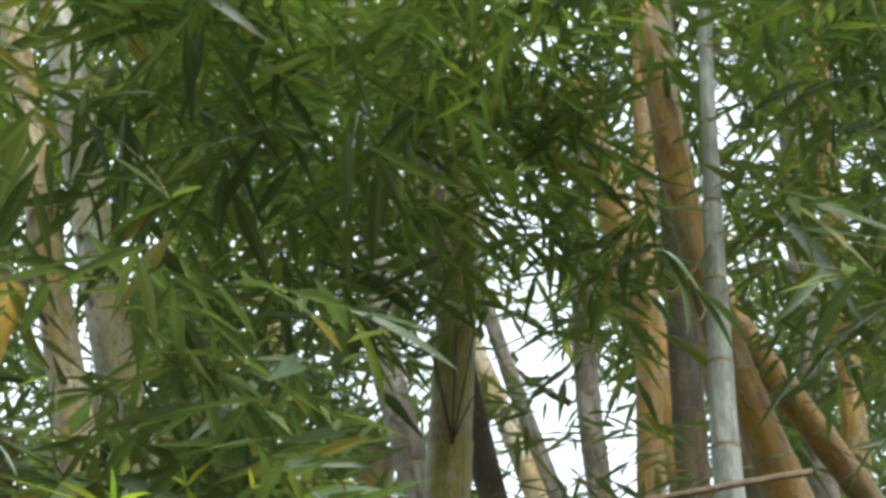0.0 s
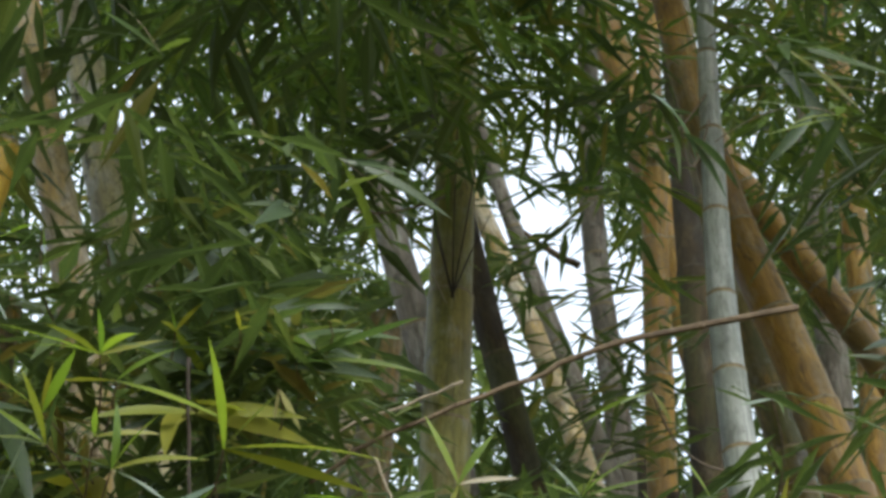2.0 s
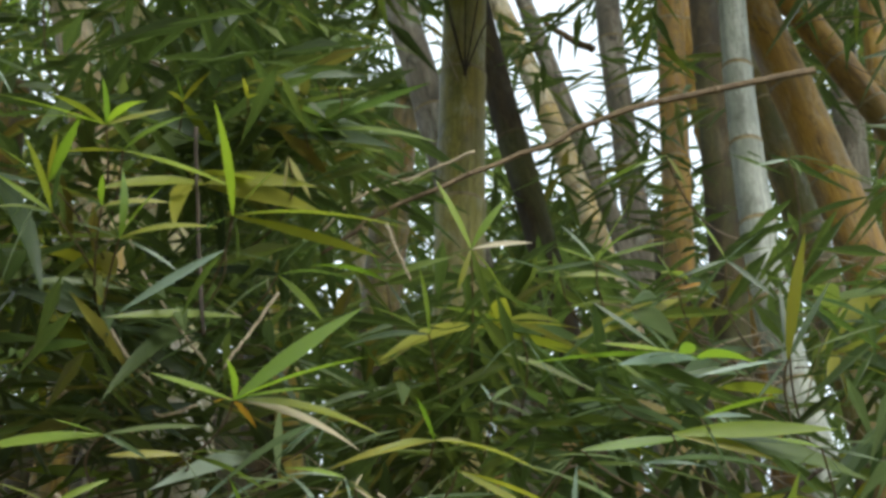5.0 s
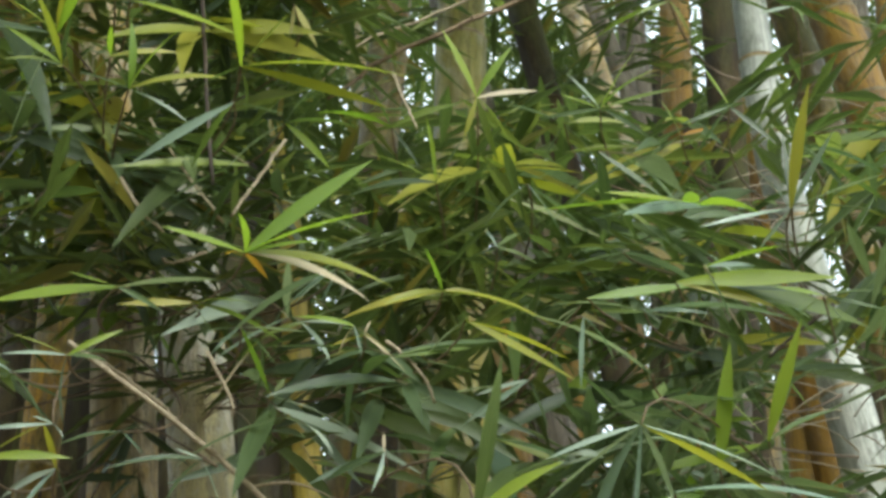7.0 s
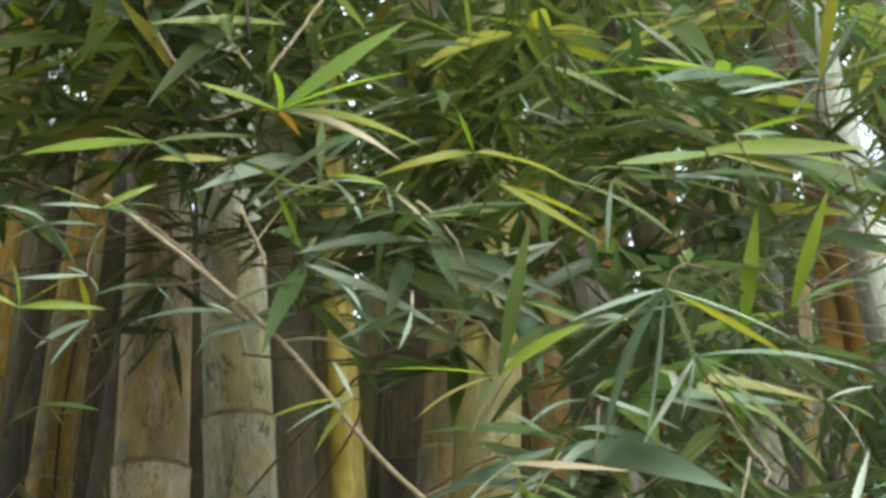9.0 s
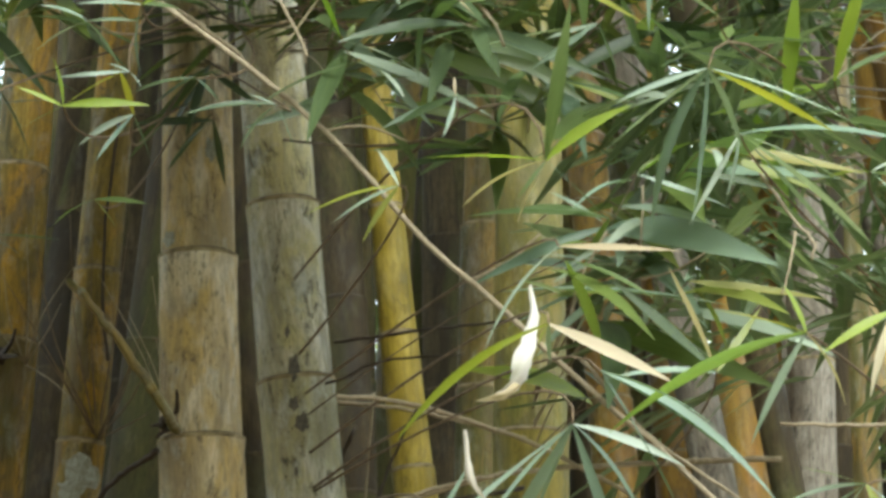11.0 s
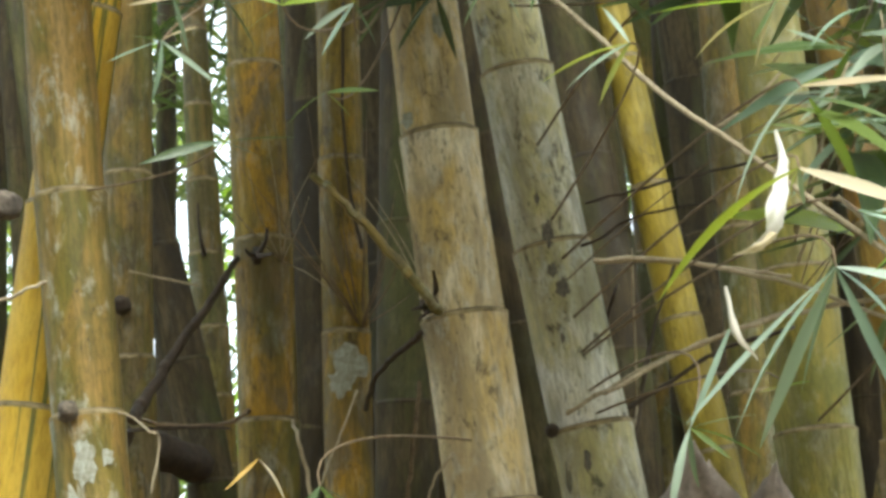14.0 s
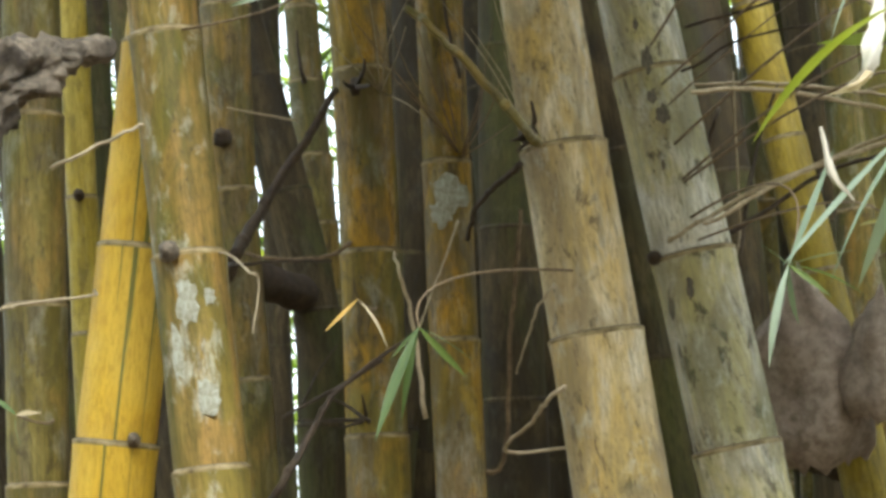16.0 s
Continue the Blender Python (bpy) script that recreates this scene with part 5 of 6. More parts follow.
bare_twig([(-0.315, 2.055, 2.552), (-0.289, 2.047, 2.510), (-0.265, 2.047, 2.485)], 0.0019, 0.0013, TWIG_PALE)
bare_twig([(-0.226, 2.049, 2.469), (-0.255, 2.049, 2.458), (-0.264, 2.045, 2.461)], 0.0015, 0.0012, TWIG_PALE)
bare_twig([(-0.209, 1.943, 2.336), (-0.189, 1.945, 2.298), (-0.187, 1.945, 2.283)], 0.0016, 0.0011, TWIG_PALE)
bare_twig([(-0.069, 1.955, 2.353), (-0.043, 1.955, 2.328), (-0.029, 1.956, 2.301)], 0.0016, 0.0011, TWIG_PALE)
bare_twig([(0.194, 2.055, 2.467), (0.204, 2.048, 2.439), (0.222, 2.042, 2.404)], 0.0012, 0.0009, TWIG_PALE)
bare_twig([(0.299, 2.035, 2.425), (0.269, 2.038, 2.401), (0.243, 2.041, 2.378)], 0.0019, 0.0013, TWIG_DARK)
bare_twig([(-0.602, 2.700, 2.214), (-0.626, 2.680, 2.169), (-0.656, 2.660, 2.123), (-0.681, 2.620, 2.067), (-0.690, 2.580, 2.033)], 0.0028, 0.0072, TWIG_DARK)
bare_twig([(-0.359, 2.550, 1.961), (-0.376, 2.560, 1.946), (-0.392, 2.580, 1.922), (-0.412, 2.600, 1.884)], 0.0018, 0.001, TWIG_PALE)
bare_twig([(-0.348, 2.500, 1.858), (-0.366, 2.510, 1.849), (-0.389, 2.540, 1.831), (-0.427, 2.600, 1.806)], 0.0026, 0.0016, TWIG_PALE)
bare_twig([(-0.425, 2.800, 2.080), (-0.437, 2.790, 2.001), (-0.448, 2.790, 1.941), (-0.469, 2.800, 1.808)], 0.0024, 0.003, TWIG)
bare_twig([(-0.479, 2.700, 2.056), (-0.500, 2.690, 2.006), (-0.517, 2.680, 1.965), (-0.524, 2.670, 1.944)], 0.0014, 0.0012, TWIG_PALE)
bare_twig([(-0.384, 2.580, 2.092), (-0.414, 2.620, 2.083), (-0.451, 2.680, 2.072), (-0.475, 2.740, 2.049)], 0.0036, 0.0022, TWIG_DARK)
bare_twig([(-0.783, 3.280, 2.429), (-0.783, 3.280, 2.397), (-0.781, 3.290, 2.364)], 0.0013, 0.004, TWIG_DARK)
bare_twig([(-0.734, 2.740, 2.060), (-0.684, 2.720, 2.045), (-0.628, 2.720, 2.041), (-0.603, 2.720, 2.052)], 0.002, 0.0026, TWIG)
bare_twig([(-0.685, 2.700, 1.872), (-0.634, 2.700, 1.892), (-0.578, 2.700, 1.919)], 0.0015, 0.003, TWIG_DARK)
bare_twig([(-0.628, 2.740, 1.947), (-0.652, 2.740, 1.920), (-0.670, 2.740, 1.891)], 0.001, 0.0018, TWIG_DARK)
bare_twig([(-0.637, 2.710, 1.891), (-0.613, 2.710, 1.875), (-0.595, 2.710, 1.860)], 0.0014, 0.0026, TWIG_DARK)
bare_twig([(-0.465, 2.700, 2.481), (-0.473, 2.700, 2.366), (-0.471, 2.700, 2.283), (-0.464, 2.710, 2.216)], 0.0016, 0.002, TWIG_DARK)
bare_twig([(-0.204, 2.840, 2.170), (-0.216, 2.840, 2.139), (-0.236, 2.850, 2.085)], 0.0018, 0.0022, TWIG_DARK)
bare_twig([(-0.183, 2.840, 2.213), (-0.193, 2.860, 2.051), (-0.201, 2.860, 2.014)], 0.0012, 0.0016, TWIG_PALE)


# ---- thin twigs fanning out of a node ----
def twig_fan(root, tips, r, mat, label):
    asked = Vector(root)
    root = into_cane(asked) or asked
    fan = new("twig_fan")
    fan.location = root
    tagged(fan, label, "bamboo twig", "fans of bare twigs")
    for tip in tips:
        t = Vector(tip) - asked
        side = Vector((rng.uniform(-1, 1), rng.uniform(-1, 1), 0)) * 0.05 * t.length
        path = smooth_path([Vector((0, 0, 0)), t * 0.5 + side, t], 5)
        n = len(path)
        bar("twig", path, [r * (1.5 - 1.0 * k / (n - 1)) for k in range(n)], mat, fan, 5)
    bar("knot", [Vector((0, 0, -r * 4)), Vector((0, 0, 0)), Vector((0, 0, r * 4))], [r * 2, r * 3.2, r * 2], mat, fan, 8)


twig_fan((-0.020, 2.975, 3.385), [(-0.108, 2.860, 3.644), (-0.081, 2.880, 3.580), (-0.020, 2.880, 3.645), (0.012, 2.860, 3.593), (0.031, 2.850, 3.444)], 0.0009, TWIG_DARK, "dark bare twigs fanning from the node of the green cane")
twig_fan((-0.372, 2.560, 2.118), [(-0.414, 2.520, 2.225), (-0.392, 2.530, 2.265), (-0.386, 2.540, 2.202), (-0.407, 2.520, 2.169), (-0.430, 2.520, 2.204), (-0.446, 2.540, 2.263), (-0.376, 2.540, 2.242)], 0.0007, TWIG_PALE, "thin dry twigs spreading from the node of the tan cane")
twig_fan((-0.576, 2.820, 2.235), [(-0.582, 2.700, 2.317), (-0.605, 2.700, 2.275), (-0.560, 2.700, 2.364), (-0.520, 2.720, 2.282), (-0.511, 2.740, 2.184), (-0.504, 2.700, 2.319)], 0.0007, TWIG_PALE, "thin dry twigs spreading from the node of an ochre cane")
twig_fan((-0.472, 2.720, 2.131), [(-0.532, 2.620, 2.316), (-0.570, 2.600, 2.295), (-0.498, 2.620, 2.361), (-0.476, 2.640, 2.344), (-0.419, 2.620, 2.208), (-0.398, 2.600, 2.194), (-0.395, 2.600, 2.138), (-0.505, 2.620, 2.195), (-0.526, 2.600, 2.217), (-0.483, 2.680, 2.268), (-0.447, 2.700, 2.362), (-0.413, 2.660, 2.267), (-0.426, 2.600, 2.166)], 0.0008, TWIG, "thin brown twigs like a broom between the canes")
twig_fan((-0.604, 2.820, 2.244), [(-0.564, 2.700, 2.247), (-0.587, 2.690, 2.224), (-0.559, 2.700, 2.218)], 0.0026, TWIG_DARK, "short dark spines on the node of the ochre cane")
twig_fan((-0.850, 3.553, 2.412), [(-0.837, 3.488, 2.468), (-0.835, 3.527, 2.407)], 0.002, TWIG_DARK, "short dark spine on a rear cane node")
twig_fan((-0.606, 2.754, 1.863), [(-0.675, 2.707, 1.867), (-0.640, 2.713, 1.892), (-0.602, 2.722, 1.889), (-0.629, 2.719, 1.854)], 0.002, TWIG_DARK, "dark spines on the lower node of the ochre cane")
twig_fan((-0.365, 2.550, 2.115), [(-0.355, 2.490, 2.137), (-0.366, 2.480, 2.103), (-0.379, 2.490, 2.100), (-0.373, 2.490, 2.089)], 0.0028, TWIG_DARK, "dark broken spines on the node of the tan cane")

# ---- single things among the canes ----
def lumpy(name, points, radii, mat, label, category, amount=0.45, sides=36, scale=18):
    """A rough rotten limb."""
    if name == "cane_bud":
        shift = on_skin(points[0], -0.003) - Vector(points[0])
        points = [Vector(p) + shift for p in points]
    path = smooth_path(points, 14)
    n = len(path)
    m = len(radii) - 1
    rad = []
    for k in range(n):
        t = k / (n - 1) * m
        i = min(int(t), m - 1)
        rad.append(radii[i] + (radii[i + 1] - radii[i]) * (t - i))
    v, f, u = tube_data([p - path[0] for p in path], rad, sides)
    out = []
    for k, p in enumerate(v):
        c = path[min(k // (sides + 1), n - 1)] - path[0]
        q = p + path[0]
        out.append(c + (p - c) * (1 + amount * (noise.noise(q * scale) + 0.7 * noise.noise(q * scale * 2.7) + 0.5 * noise.noise(Vector((q.x * scale * 2, q.y * 200, q.z * 200))))))
    ob = put(name, mesh_of(name, out, f, mat, u))
    ob.location = path[0]
    return tagged(ob, label, category)


lumpy("rotten_stump", [(-0.796, 2.051, 2.093), (-0.734, 2.054, 2.115), (-0.698, 2.093, 2.142), (-0.665, 2.148, 2.160)], [0.034, 0.03, 0.019, 0.006], ROTTEN, "grey rotten broken branch wedged between the canes", "branch", 0.75, 64, 22)
lumpy("rotten_branch", [(-0.768, 2.038, 2.128), (-0.720, 2.060, 2.141), (-0.680, 2.120, 2.161)], [0.014, 0.016, 0.006], ROTTEN, "grey splintered bark along the rotten branch", "branch")
lumpy("dark_limb", [(-0.827, 2.966, 2.082), (-0.797, 3.026, 2.071), (-0.755, 3.161, 2.054)], [0.018, 0.022, 0.024], TWIG_DARK, "dark old stub of bamboo lying across", "branch", 0.15)
lumpy("dark_limb", [(-0.255, 3.374, 1.816), (-0.177, 3.400, 1.817), (-0.075, 3.484, 1.784)], [0.012, 0.026, 0.03], TWIG_DARK, "dark rotting cane stump in the shade", "branch", 0.25)
lumpy("cane_bud", [(-0.681, 2.325, 2.005), (-0.679, 2.313, 2.005), (-0.677, 2.305, 2.006)], [0.007, 0.011, 0.006], ROTTEN, "knobbly grey bud on the node of the olive cane", "bud", 0.3, 10, 60)
lumpy("cane_bud", [(-0.761, 2.460, 1.842), (-0.758, 2.448, 1.845), (-0.756, 2.440, 1.847)], [0.006, 0.007, 0.003], ROTTEN, "small brown bud on the yellow cane", "bud", 0.3, 10, 60)
lumpy("cane_bud", [(-1.030, 3.080, 2.204), (-1.027, 3.068, 2.206), (-1.025, 3.060, 2.209)], [0.006, 0.007, 0.004], TWIG_DARK, "small dark bud on the thin yellow cane", "bud", 0.3, 10, 60)
lumpy("cane_bud", [(-0.808, 2.965, 2.231), (-0.806, 2.953, 2.235), (-0.804, 2.945, 2.241)], [0.009, 0.013, 0.006], TWIG_DARK, "dark knot of broken twigs on a rear cane", "bud", 0.3, 10, 60)
lumpy("cane_bud", [(-0.286, 2.720, 1.998), (-0.286, 2.708, 2.000), (-0.286, 2.700, 2.003)], [0.006, 0.008, 0.004], TWIG_DARK, "small bud between the two thick canes", "bud", 0.3, 10, 60)
lumpy("cane_bud", [(-0.372, 2.590, 2.120), (-0.372, 2.578, 2.121), (-0.371, 2.570, 2.123)], [0.008, 0.011, 0.005], TWIG_DARK, "dark broken bud on the node of the tan cane", "bud", 0.3, 10, 60)


def lichen_patch(centre, normal, size, label, mat=None, name="lichen_patch", category="lichen", group="lichen patches"):
    """A thin crust of lichen with a ragged edge, lying on a cane."""
    centre = on_skin(centre, 0.0012)
    n = Vector(normal).normalized()
    x = n.cross(Vector((0, 0, 1))).normalized()
    y = x.cross(n)
    verts, faces = [Vector((0, 0, 0)) + n * 0.0005], []
    for ring, h in ((0.6, 0.0004), (1.0, 0.0)):
        for k in range(20):
            a = k * math.pi / 10
            w = ring * (1 + 0.5 * noise.noise(Vector((math.cos(a) * 4, math.sin(a) * 4, centre[2] * 9))) + 0.35 * noise.noise(Vector((math.cos(a) * 1.3, math.sin(a) * 1.3, centre[2] * 7))))
            dx, dy = math.cos(a) * w * size[0], math.sin(a) * w * size[1]
            verts.append(x * dx + y * dy + n * (h - dx * dx / 0.056))
    for k in range(20):
        k2 = (k + 1) % 20
        faces += [(0, 1 + k, 1 + k2), (1 + k, 21 + k, 21 + k2, 1 + k2)]
    ob = put(name, mesh_of(name, verts, faces, mat or LICHEN))
    ob.location = centre
    tagged(ob, label, category, group)


LICHEN = plain("lichen", (0.22, 0.20, 0.11), (0.58, 0.60, 0.54), 150, 0.9)
MOULD = plain("black_mould", (0.06, 0.052, 0.04), (0.27, 0.24, 0.18), 180, 0.9)
lichen_patch((-0.500, 2.775, 2.103), (0.1, -1.0, 0.0), (0.0190, 0.0210), "whitish blue lichen crust on an ochre cane")
lichen_patch((-0.508, 2.775, 2.082), (0.1, -1.0, 0.0), (0.0120, 0.0130), "whitish blue lichen crust on an ochre cane")
lichen_patch((-0.666, 2.325, 1.958), (0.1, -1.0, 0.0), (0.0110, 0.0240), "white lichen film on the olive cane")
lichen_patch((-0.677, 2.330, 1.912), (0.1, -1.0, 0.0), (0.0060, 0.0260), "thin streak of white lichen on the olive cane")
lichen_patch((-0.642, 2.325, 1.961), (0.1, -1.0, 0.0), (0.0070, 0.0090), "round white lichen spot on the olive cane")
lichen_patch((-0.654, 2.325, 1.868), (0.1, -1.0, 0.0), (0.0120, 0.0160), "white lichen film on the olive cane")
lichen_patch((-0.260, 2.700, 2.206), (0.1, -1.0, 0.0), (0.0060, 0.0160), "black mould patch on the pale grey cane", MOULD, "mould_patch", "mould", "mould patches")
lichen_patch((-0.258, 2.700, 2.167), (0.1, -1.0, 0.0), (0.0050, 0.0080), "black mould patch on the pale grey cane", MOULD, "mould_patch", "mould", "mould patches")
lichen_patch((-0.250, 2.700, 2.147), (0.1, -1.0, 0.0), (0.0070, 0.0100), "black mould patch on the pale grey cane", MOULD, "mould_patch", "mould", "mould patches")
lichen_patch((-0.253, 2.700, 2.094), (0.1, -1.0, 0.0), (0.0020, 0.0050), "black mould patch on the pale grey cane", MOULD, "mould_patch", "mould", "mould patches")
lichen_patch((-0.238, 2.700, 1.964), (0.1, -1.0, 0.0), (0.0040, 0.0130), "black mould patch on the pale grey cane", MOULD, "mould_patch", "mould", "mould patches")
lichen_patch((-0.268, 2.700, 2.245), (0.1, -1.0, 0.0), (0.0030, 0.0070), "black mould patch on the pale grey cane", MOULD, "mould_patch", "mould", "mould patches")
lichen_patch((-0.348, 2.580, 2.412), (0.1, -1.0, 0.0), (0.0060, 0.0120), "round white lichen spot on the tan cane")
lichen_patch((-0.380, 2.580, 2.316), (0.1, -1.0, 0.0), (0.0080, 0.0090), "white lichen spot on the tan cane")


def papery_sheath(base, top, r0, r1, wrap, turn, label):
    """A dry culm sheath: a curved open shell, ragged at its rim."""
    base, top = Vector(base), Vector(top)
    up = (top - base).normalized()
    x = Vector((1, 0, 0))
    x = (x - up * x.dot(up)).normalized()
    y = up.cross(x)
    rows, cols = 14, 24
    verts, faces, uvs = [], [], []
    for side in (0, 1):
        for i in range(rows + 1):
            t = i / rows
            for k in range(cols + 1):
                s = k / cols - 0.5
                a = turn + s * wrap * (1 - 0.45 * t * t)
                r = (r0 + (r1 - r0) * t) * (1 + 0.26 * noise.noise(Vector((s * 6, t * 3, base.x * 9))) + 0.05 * noise.noise(Vector((s * 17, t * 9, 2))) - 0.35 * (2 * t - 1) ** 4) - side * 0.0018
                h = t * (1 - 0.25 * abs(s) * 2 * t) + (0.09 * noise.noise(Vector((s * 9, 0, 3))) + 0.05 * noise.noise(Vector((s * 31, 0, 5)))) * (2 * t - 1)
                verts.append((top - base) * h + (x * math.cos(a) + y * math.sin(a)) * r)
                uvs.append((s * 0.2, t * 0.2))
    w, half = cols + 1, (rows + 1) * (cols + 1)
    for i in range(rows):
        for k in range(cols):
            q = (i * w + k, i * w + k + 1, (i + 1) * w + k + 1, (i + 1) * w + k)
            faces += [q, tuple(half + j for j in reversed(q))]
    for k in range(cols):
        a = rows * w + k
        faces.append((a, a + 1, half + a + 1, half + a))
    ob = put("culm_sheath", mesh_of("culm_sheath", verts, faces, SHEATH, uvs))
    ob.location = base
    tagged(ob, label, "bamboo sheath")


papery_sheath((-0.146, 3.080, 1.789), (-0.145, 3.020, 2.019), 0.075, 0.055, 4.2, -1.55, "papery brown culm sheath round a shoot")
papery_sheath((-0.072, 3.020, 1.832), (-0.048, 2.980, 1.981), 0.045, 0.03, 3.6, -1.7, "papery brown culm sheath peeling from a cane")


def curled_leaf(points, widths, mat, label):
    """A withered leaf hanging in a curl."""
    path = smooth_path(points, 6)
    n = len(path)
    m = len(widths) - 1
    verts, faces, uvs = [], [], []
    for k, p in enumerate(path):
        t = k / (n - 1) * m
        i = min(int(t), m - 1)
        w = widths[i] + (widths[i + 1] - widths[i]) * (t - i)
        d = (path[min(k + 1, n - 1)] - path[max(k - 1, 0)]).normalized()
        side = d.cross(Vector((0, 1, 0))).normalized()
        back = side.cross(d)
        for j in range(7):
            a = (j / 6 - 0.5) * 2.2
            e = w * (1 + 0.5 * noise.noise(Vector((k * 0.55, 3.0 if j < 3 else 9.0, p.x * 7))) + 0.25 * noise.noise(Vector((k * 1.7, j * 0.9, 2))))
            verts.append(p - path[0] + side * math.sin(a) * e + back * ((1 - math.cos(a)) * e + 0.35 * e * math.sin(k * 0.5 + j)))
            uvs.append((j / 6, k / (n - 1)))
    for k in range(n - 1):
        for j in range(6):
            faces.append((k * 7 + j, k * 7 + j + 1, k * 7 + j + 8, k * 7 + j + 7))
    ob = put("withered_leaf", mesh_of("withered_leaf", verts, faces, mat, uvs))
    ob.location = path[0]
    tagged(ob, label, "leaf", "withered hanging leaves")


curled_leaf([(-0.007, 1.760, 2.054), (-0.004, 1.746, 2.026), (-0.011, 1.734, 1.998), (-0.016, 1.728, 1.978), (-0.034, 1.740, 1.968)], [0.0012, 0.004, 0.0075, 0.005, 0.0006], LEAF_WHITE, "white withered bamboo leaf hanging in a curl")
curled_leaf([(-0.049, 1.709, 1.941), (-0.045, 1.710, 1.912), (-0.033, 1.723, 1.893)], [0.001, 0.0032, 0.0005], LEAF_WHITE, "small white withered leaf on a thread")
curled_leaf([(-0.014, 1.713, 1.974), (-0.026, 1.704, 1.963), (-0.042, 1.715, 1.962)], [0.003, 0.003, 0.0004], LEAF_DRY, "brown withered tip of a hanging leaf")

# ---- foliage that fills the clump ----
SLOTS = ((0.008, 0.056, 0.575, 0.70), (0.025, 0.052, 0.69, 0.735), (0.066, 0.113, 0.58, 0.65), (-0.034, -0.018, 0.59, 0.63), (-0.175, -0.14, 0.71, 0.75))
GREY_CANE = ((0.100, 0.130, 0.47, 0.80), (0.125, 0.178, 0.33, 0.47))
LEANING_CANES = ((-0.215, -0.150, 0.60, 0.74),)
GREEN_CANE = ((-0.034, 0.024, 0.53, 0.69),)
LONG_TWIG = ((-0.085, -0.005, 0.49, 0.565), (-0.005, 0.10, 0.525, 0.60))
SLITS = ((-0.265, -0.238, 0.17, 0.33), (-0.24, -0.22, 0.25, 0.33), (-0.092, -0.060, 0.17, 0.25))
# the many dark tones below paint shade into the lower and inner leaves
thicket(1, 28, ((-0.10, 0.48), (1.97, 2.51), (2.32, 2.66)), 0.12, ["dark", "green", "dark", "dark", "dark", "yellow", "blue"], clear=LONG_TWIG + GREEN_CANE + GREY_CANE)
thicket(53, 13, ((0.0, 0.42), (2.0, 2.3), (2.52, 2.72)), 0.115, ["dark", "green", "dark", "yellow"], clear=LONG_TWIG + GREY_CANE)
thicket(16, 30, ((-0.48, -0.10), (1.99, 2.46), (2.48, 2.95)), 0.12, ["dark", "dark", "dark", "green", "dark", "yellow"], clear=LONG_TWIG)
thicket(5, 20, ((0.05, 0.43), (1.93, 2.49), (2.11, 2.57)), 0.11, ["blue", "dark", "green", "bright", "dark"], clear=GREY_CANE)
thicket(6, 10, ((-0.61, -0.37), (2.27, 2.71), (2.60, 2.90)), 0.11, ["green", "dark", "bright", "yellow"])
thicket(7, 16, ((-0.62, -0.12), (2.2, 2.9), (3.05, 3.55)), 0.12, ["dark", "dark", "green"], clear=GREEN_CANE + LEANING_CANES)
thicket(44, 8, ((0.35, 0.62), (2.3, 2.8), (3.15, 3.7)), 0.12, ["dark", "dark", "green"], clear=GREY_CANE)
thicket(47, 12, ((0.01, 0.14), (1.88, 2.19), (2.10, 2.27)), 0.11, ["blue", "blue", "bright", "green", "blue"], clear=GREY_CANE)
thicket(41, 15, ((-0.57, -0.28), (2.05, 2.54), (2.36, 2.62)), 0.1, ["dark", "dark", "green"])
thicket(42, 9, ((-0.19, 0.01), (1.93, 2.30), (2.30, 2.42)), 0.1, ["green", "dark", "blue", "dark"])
leaf_cloud("curtain_leaves", 31, 110, ((-0.56, 0.00), (2.05, 2.56), (2.50, 2.84)), 0.105, CROWN_SHADE_TONED, "shaded leaves of the curtain before the canes", gaps=0.35, scale=3.0, hang=0.4, clear=LONG_TWIG + GREEN_CANE)
leaf_cloud("curtain_leaves", 32, 100, ((-0.10, 0.49), (2.07, 2.60), (2.42, 2.84)), 0.105, CROWN_SHADE_TONED, "shaded leaves of the curtain before the canes", gaps=0.35, scale=3.0, hang=0.4, clear=LONG_TWIG + GREEN_CANE + GREY_CANE)
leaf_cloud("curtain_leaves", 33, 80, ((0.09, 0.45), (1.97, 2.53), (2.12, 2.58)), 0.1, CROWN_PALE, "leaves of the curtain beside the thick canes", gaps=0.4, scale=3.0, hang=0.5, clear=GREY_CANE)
# stays out of view; added to cast shade on the left canes
leaf_cloud("curtain_leaves", 57, 380, ((-1.4, -0.62), (1.5, 2.45), (2.75, 3.5)), 0.12, CROWN_SHADE_TONED, "unseen leaves added to shade the yellow canes", gaps=0.25, scale=2.0)
leaf_cloud("curtain_leaves", 34, 70, ((-0.72, -0.06), (2.3, 3.2), (3.05, 3.75)), 0.12, CROWN_SHADE_TONED, "dark leaves hanging before the leaning canes", gaps=0.42, scale=2.2, clear=GREEN_CANE + LEANING_CANES)
leaf_cloud("curtain_leaves", 35, 36, ((0.12, 0.68), (2.3, 3.1), (3.45, 4.1)), 0.11, CROWN_SHADE_TONED, "dark leaves hanging from the canopy", gaps=0.45, scale=2.2, clear=GREY_CANE + SLOTS)
leaf_cloud("curtain_leaves", 58, 60, ((-0.44, -0.14), (2.0, 2.5), (2.72, 3.08)), 0.11, CROWN_SHADE_TONED, "dark leaves drooping before the pale canes", gaps=0.3, scale=3.0, hang=0.6, clear=LONG_TWIG)
leaf_cloud("canopy_leaves", 20, 520, ((-0.5, 0.44), (2.1, 3.0), (3.5, 4.2)), 0.085, CROWN_BRIGHT, "fresh green bamboo leaves overhead", gaps=0.34, scale=2.2, clear=GREEN_CANE + SLOTS)
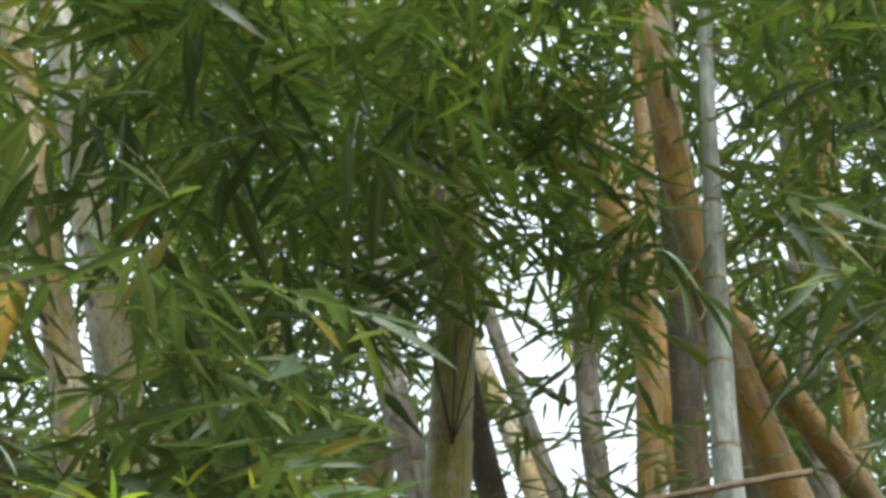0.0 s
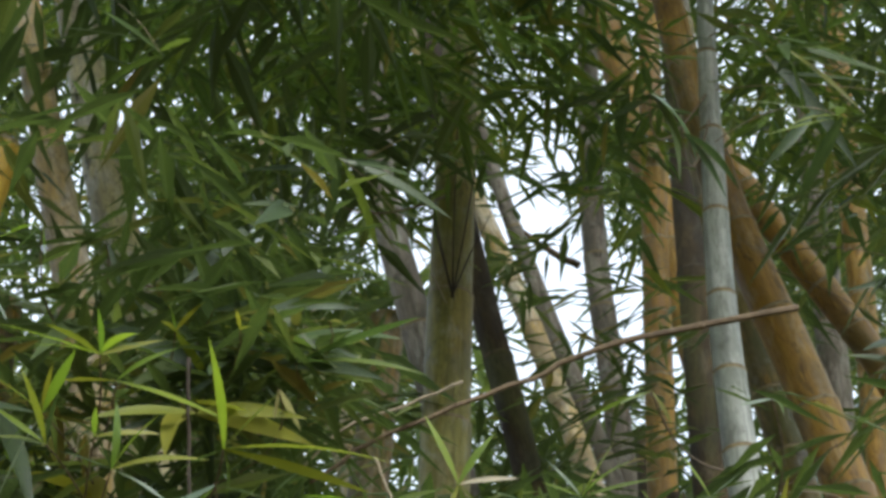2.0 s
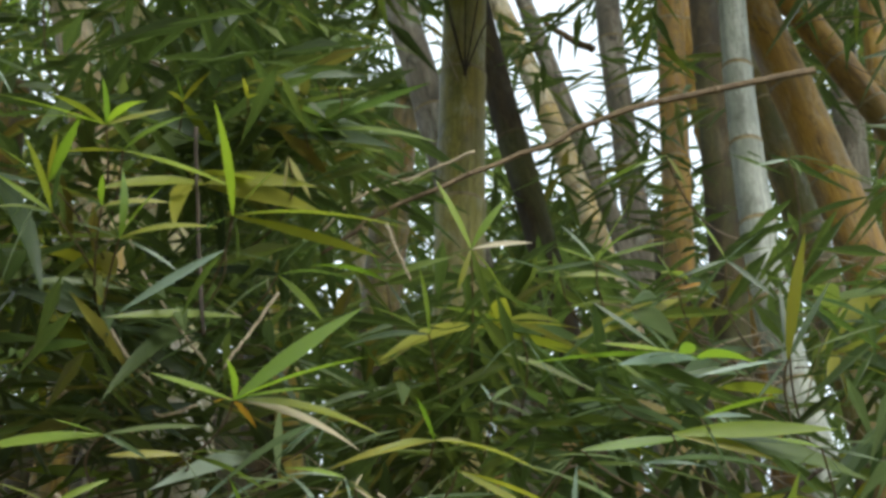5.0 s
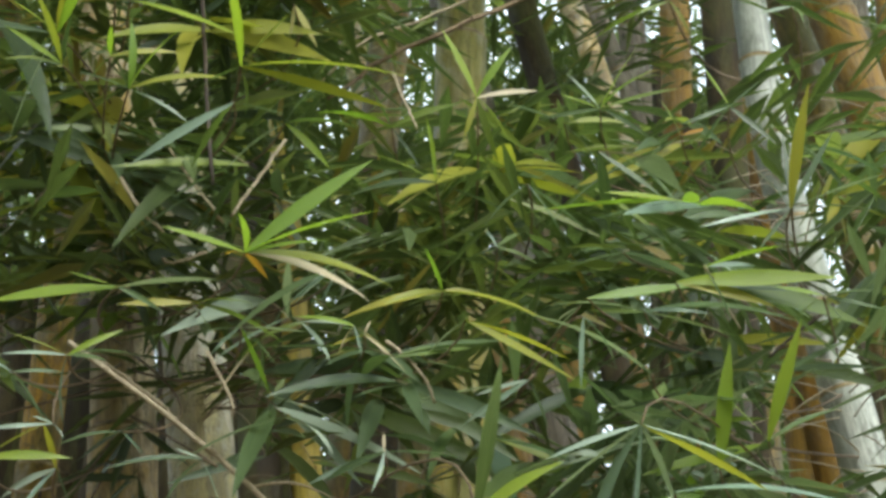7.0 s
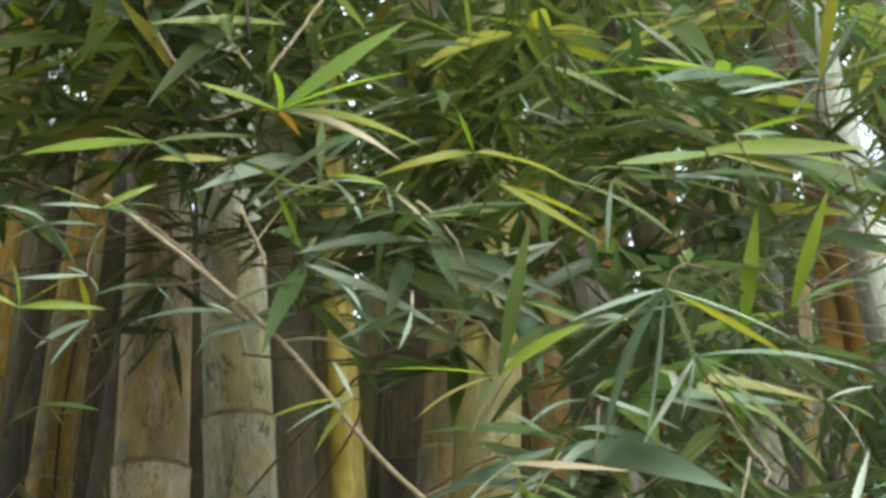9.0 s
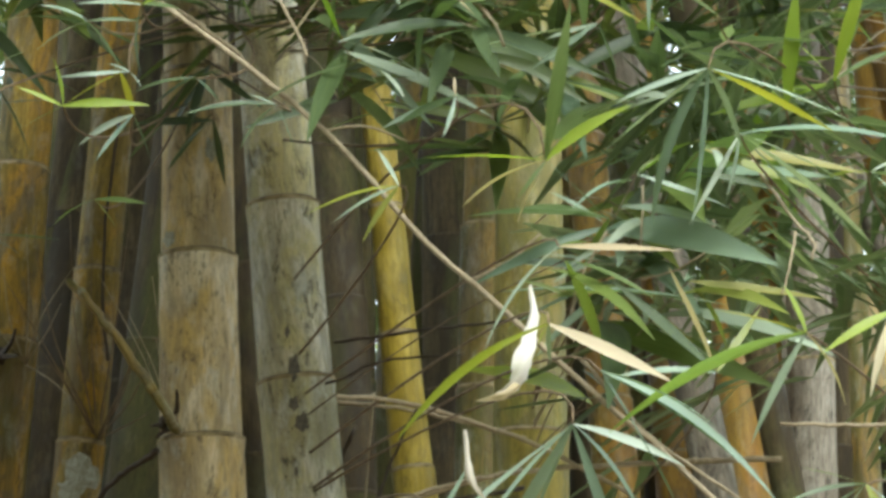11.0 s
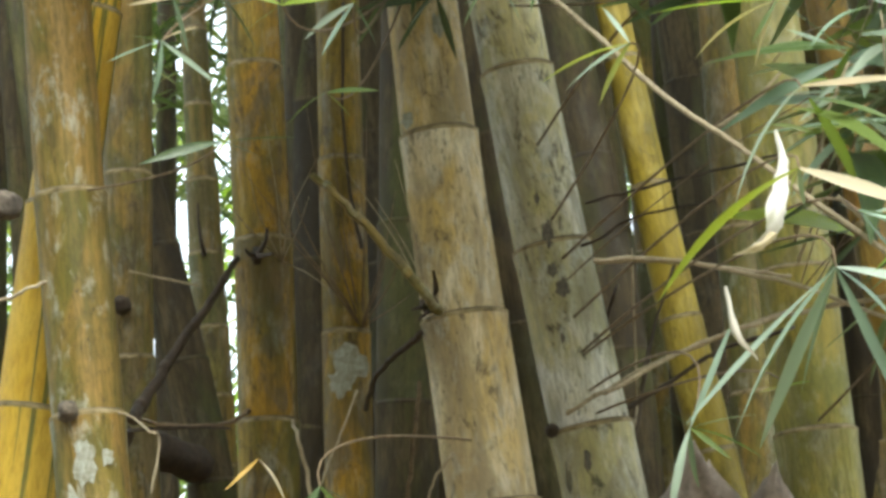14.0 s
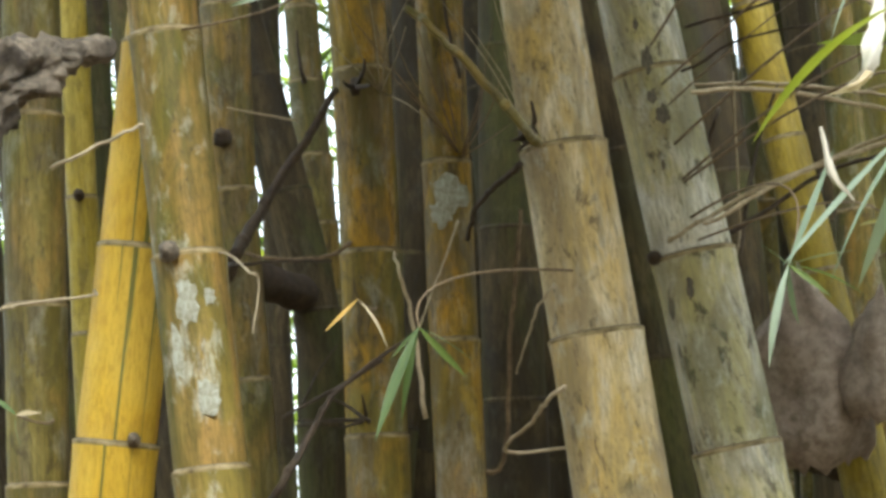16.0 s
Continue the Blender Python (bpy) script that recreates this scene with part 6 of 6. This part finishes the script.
leaf_cloud("canopy_leaves", 55, 150, ((-0.12, 0.2), (2.3, 2.9), (3.62, 4.15)), 0.085, CROWN, "dense green bamboo leaves overhead", gaps=0.2, scale=2.0, clear=GREEN_CANE)
leaf_cloud("canopy_leaves", 56, 70, ((0.02, 0.34), (3.2, 3.8), (3.2, 3.85)), 0.09, CROWN_SHADE_TONED, "shaded leaves before the window of sky", gaps=0.4, scale=3.0)
leaf_cloud("canopy_leaves", 49, 170, ((-0.75, -0.2), (2.3, 3.2), (3.45, 4.2)), 0.085, CROWN, "green bamboo leaves overhead", gaps=0.42, scale=2.0, clear=LEANING_CANES)
leaf_cloud("canopy_leaves", 50, 300, ((0.12, 0.75), (2.3, 3.2), (3.6, 4.4)), 0.085, CROWN, "shaded bamboo leaves overhead", gaps=0.42, scale=2.0, clear=GREY_CANE)
leaf_cloud("canopy_leaves", 2, 420, ((-1.15, 0.1), (3.6, 5.2), (4.1, 5.6)), 0.12, CROWN, "dense green bamboo leaves overhead", gaps=0.44, scale=1.6, clear=SLOTS + LEANING_CANES + GREEN_CANE)
leaf_cloud("canopy_leaves", 22, 480, ((0.28, 1.3), (3.6, 5.2), (3.9, 6.2)), 0.12, CROWN_SHADE_TONED, "shaded leaves between leaning canes", gaps=0.40, scale=1.6, clear=SLOTS + GREY_CANE)
leaf_cloud("canopy_leaves", 23, 160, ((-1.0, -0.1), (3.7, 4.6), (3.4, 4.6)), 0.12, CROWN_SHADE_TONED, "shaded bamboo leaves between the canes", gaps=0.40, scale=1.6, clear=SLOTS + LEANING_CANES + GREEN_CANE)
leaf_cloud("canopy_leaves", 3, 760, ((-1.7, 1.6), (5.0, 7.0), (4.2, 7.4)), 0.14, CROWN_SHADE_TONED, "shaded bamboo leaves between the canes", gaps=0.47, scale=1.2, clear=SLOTS)
leaf_cloud("canopy_leaves", 9, 2000, ((-3.2, 3.0), (8.0, 12.0), (4.8, 12.5)), 0.2, CROWN_SHADE_TONED, "far bamboo leaves against the sky", gaps=0.5, scale=0.7, clear=SLOTS)
leaf_cloud("canopy_leaves", 43, 700, ((-1.4, 1.2), (4.8, 6.4), (2.9, 4.7)), 0.13, CROWN_SHADE_TONED, "dark leaves among the rear canes", gaps=0.40, scale=1.6, clear=SLOTS)
leaf_cloud("undergrowth", 38, 600, ((-0.5, 0.9), (5.1, 6.3), (1.2, 3.3)), 0.14, CROWN_SHADE_TONED, "dark undergrowth among the rear canes", gaps=0.38, scale=1.6, clear=SLITS)
leaf_cloud("undergrowth", 21, 2600, ((-5.2, 2.6), (9.6, 13.6), (0, 6.2)), 0.22, CROWN_SHADE_TONED, "dark undergrowth behind the canes", gaps=0.42, scale=0.9, clear=SLITS)
leaf_cloud("background_foliage", 48, 1600, ((-6.2, 4.5), (14.4, 19.4), (6.0, 13.0)), 0.5, CROWN_SHADE_TONED, "shaded trees behind the clump", gaps=0.36, scale=0.4, clear=SLOTS)
# these trees look sunlit through their leaf colour
leaf_cloud("background_foliage", 4, 2600, ((-13, 6), (19.4, 31.5), (0, 9.0)), 0.5, CROWN_SUN_TONED, "yellow green trees behind the clump, sunlight in their leaf colour", gaps=0.5, scale=0.4)

# ---- unseen foliage added round and behind the camera to block light ----
leaf_cloud("surrounding_canopy", 12, 220, ((-6, 2.4), (-8, -4.0), (6.5, 9.5)), 0.6, CROWN_SHADE_TONED, "unseen leaf canopy added to hold back sun and sky", gaps=0.5, scale=0.5)
leaf_cloud("surrounding_foliage", 13, 3200, ((-12, 12), (-13, -9), (0, 10)), 0.8, CROWN_SHADE_TONED, "unseen wall of leaves added to block the low sky", gaps=0.32, scale=0.4)
leaf_cloud("surrounding_foliage", 14, 1000, ((-9, -5), (-8, 8), (0, 6)), 0.8, CROWN_SHADE_TONED, "unseen leaves added at the side to block sky light", gaps=0.4, scale=0.4)
leaf_cloud("surrounding_foliage", 15, 1000, ((5, 9), (-8, 8), (0, 6)), 0.8, CROWN_SHADE_TONED, "unseen leaves added at the side to block sky light", gaps=0.4, scale=0.4)
# out of view on the left, added only to dim the left canes
leaf_cloud("surrounding_canopy", 45, 300, ((-3.2, -1.0), (-1.2, 1.7), (2.3, 4.3)), 0.25, CROWN_SHADE_TONED, "unseen low leaves added to shade the left canes", gaps=0.3, scale=0.9)
# leaf roof above the view, added to keep sun and sky off the interior
leaf_cloud("clump_crown", 51, 480, ((-2.6, 2.4), (3.4, 5.0), (5.9, 7.4)), 0.3, CROWN_SHADE_TONED, "unseen leaf roof added above the clump to shade its interior", gaps=0.3, scale=0.8)
leaf_cloud("clump_crown", 52, 900, ((-3.4, 3.2), (5.0, 8.6), (8.6, 10.4)), 0.4, CROWN_SHADE_TONED, "unseen leaf roof added above the clump to shade its interior", gaps=0.3, scale=0.6)
leaf_cloud("clump_crown", 54, 170, ((-2.4, 2.2), (1.5, 3.4), (5.3, 6.3)), 0.3, CROWN_SHADE_TONED, "unseen leaf roof added above the clump to shade its interior", gaps=0.35, scale=0.8)
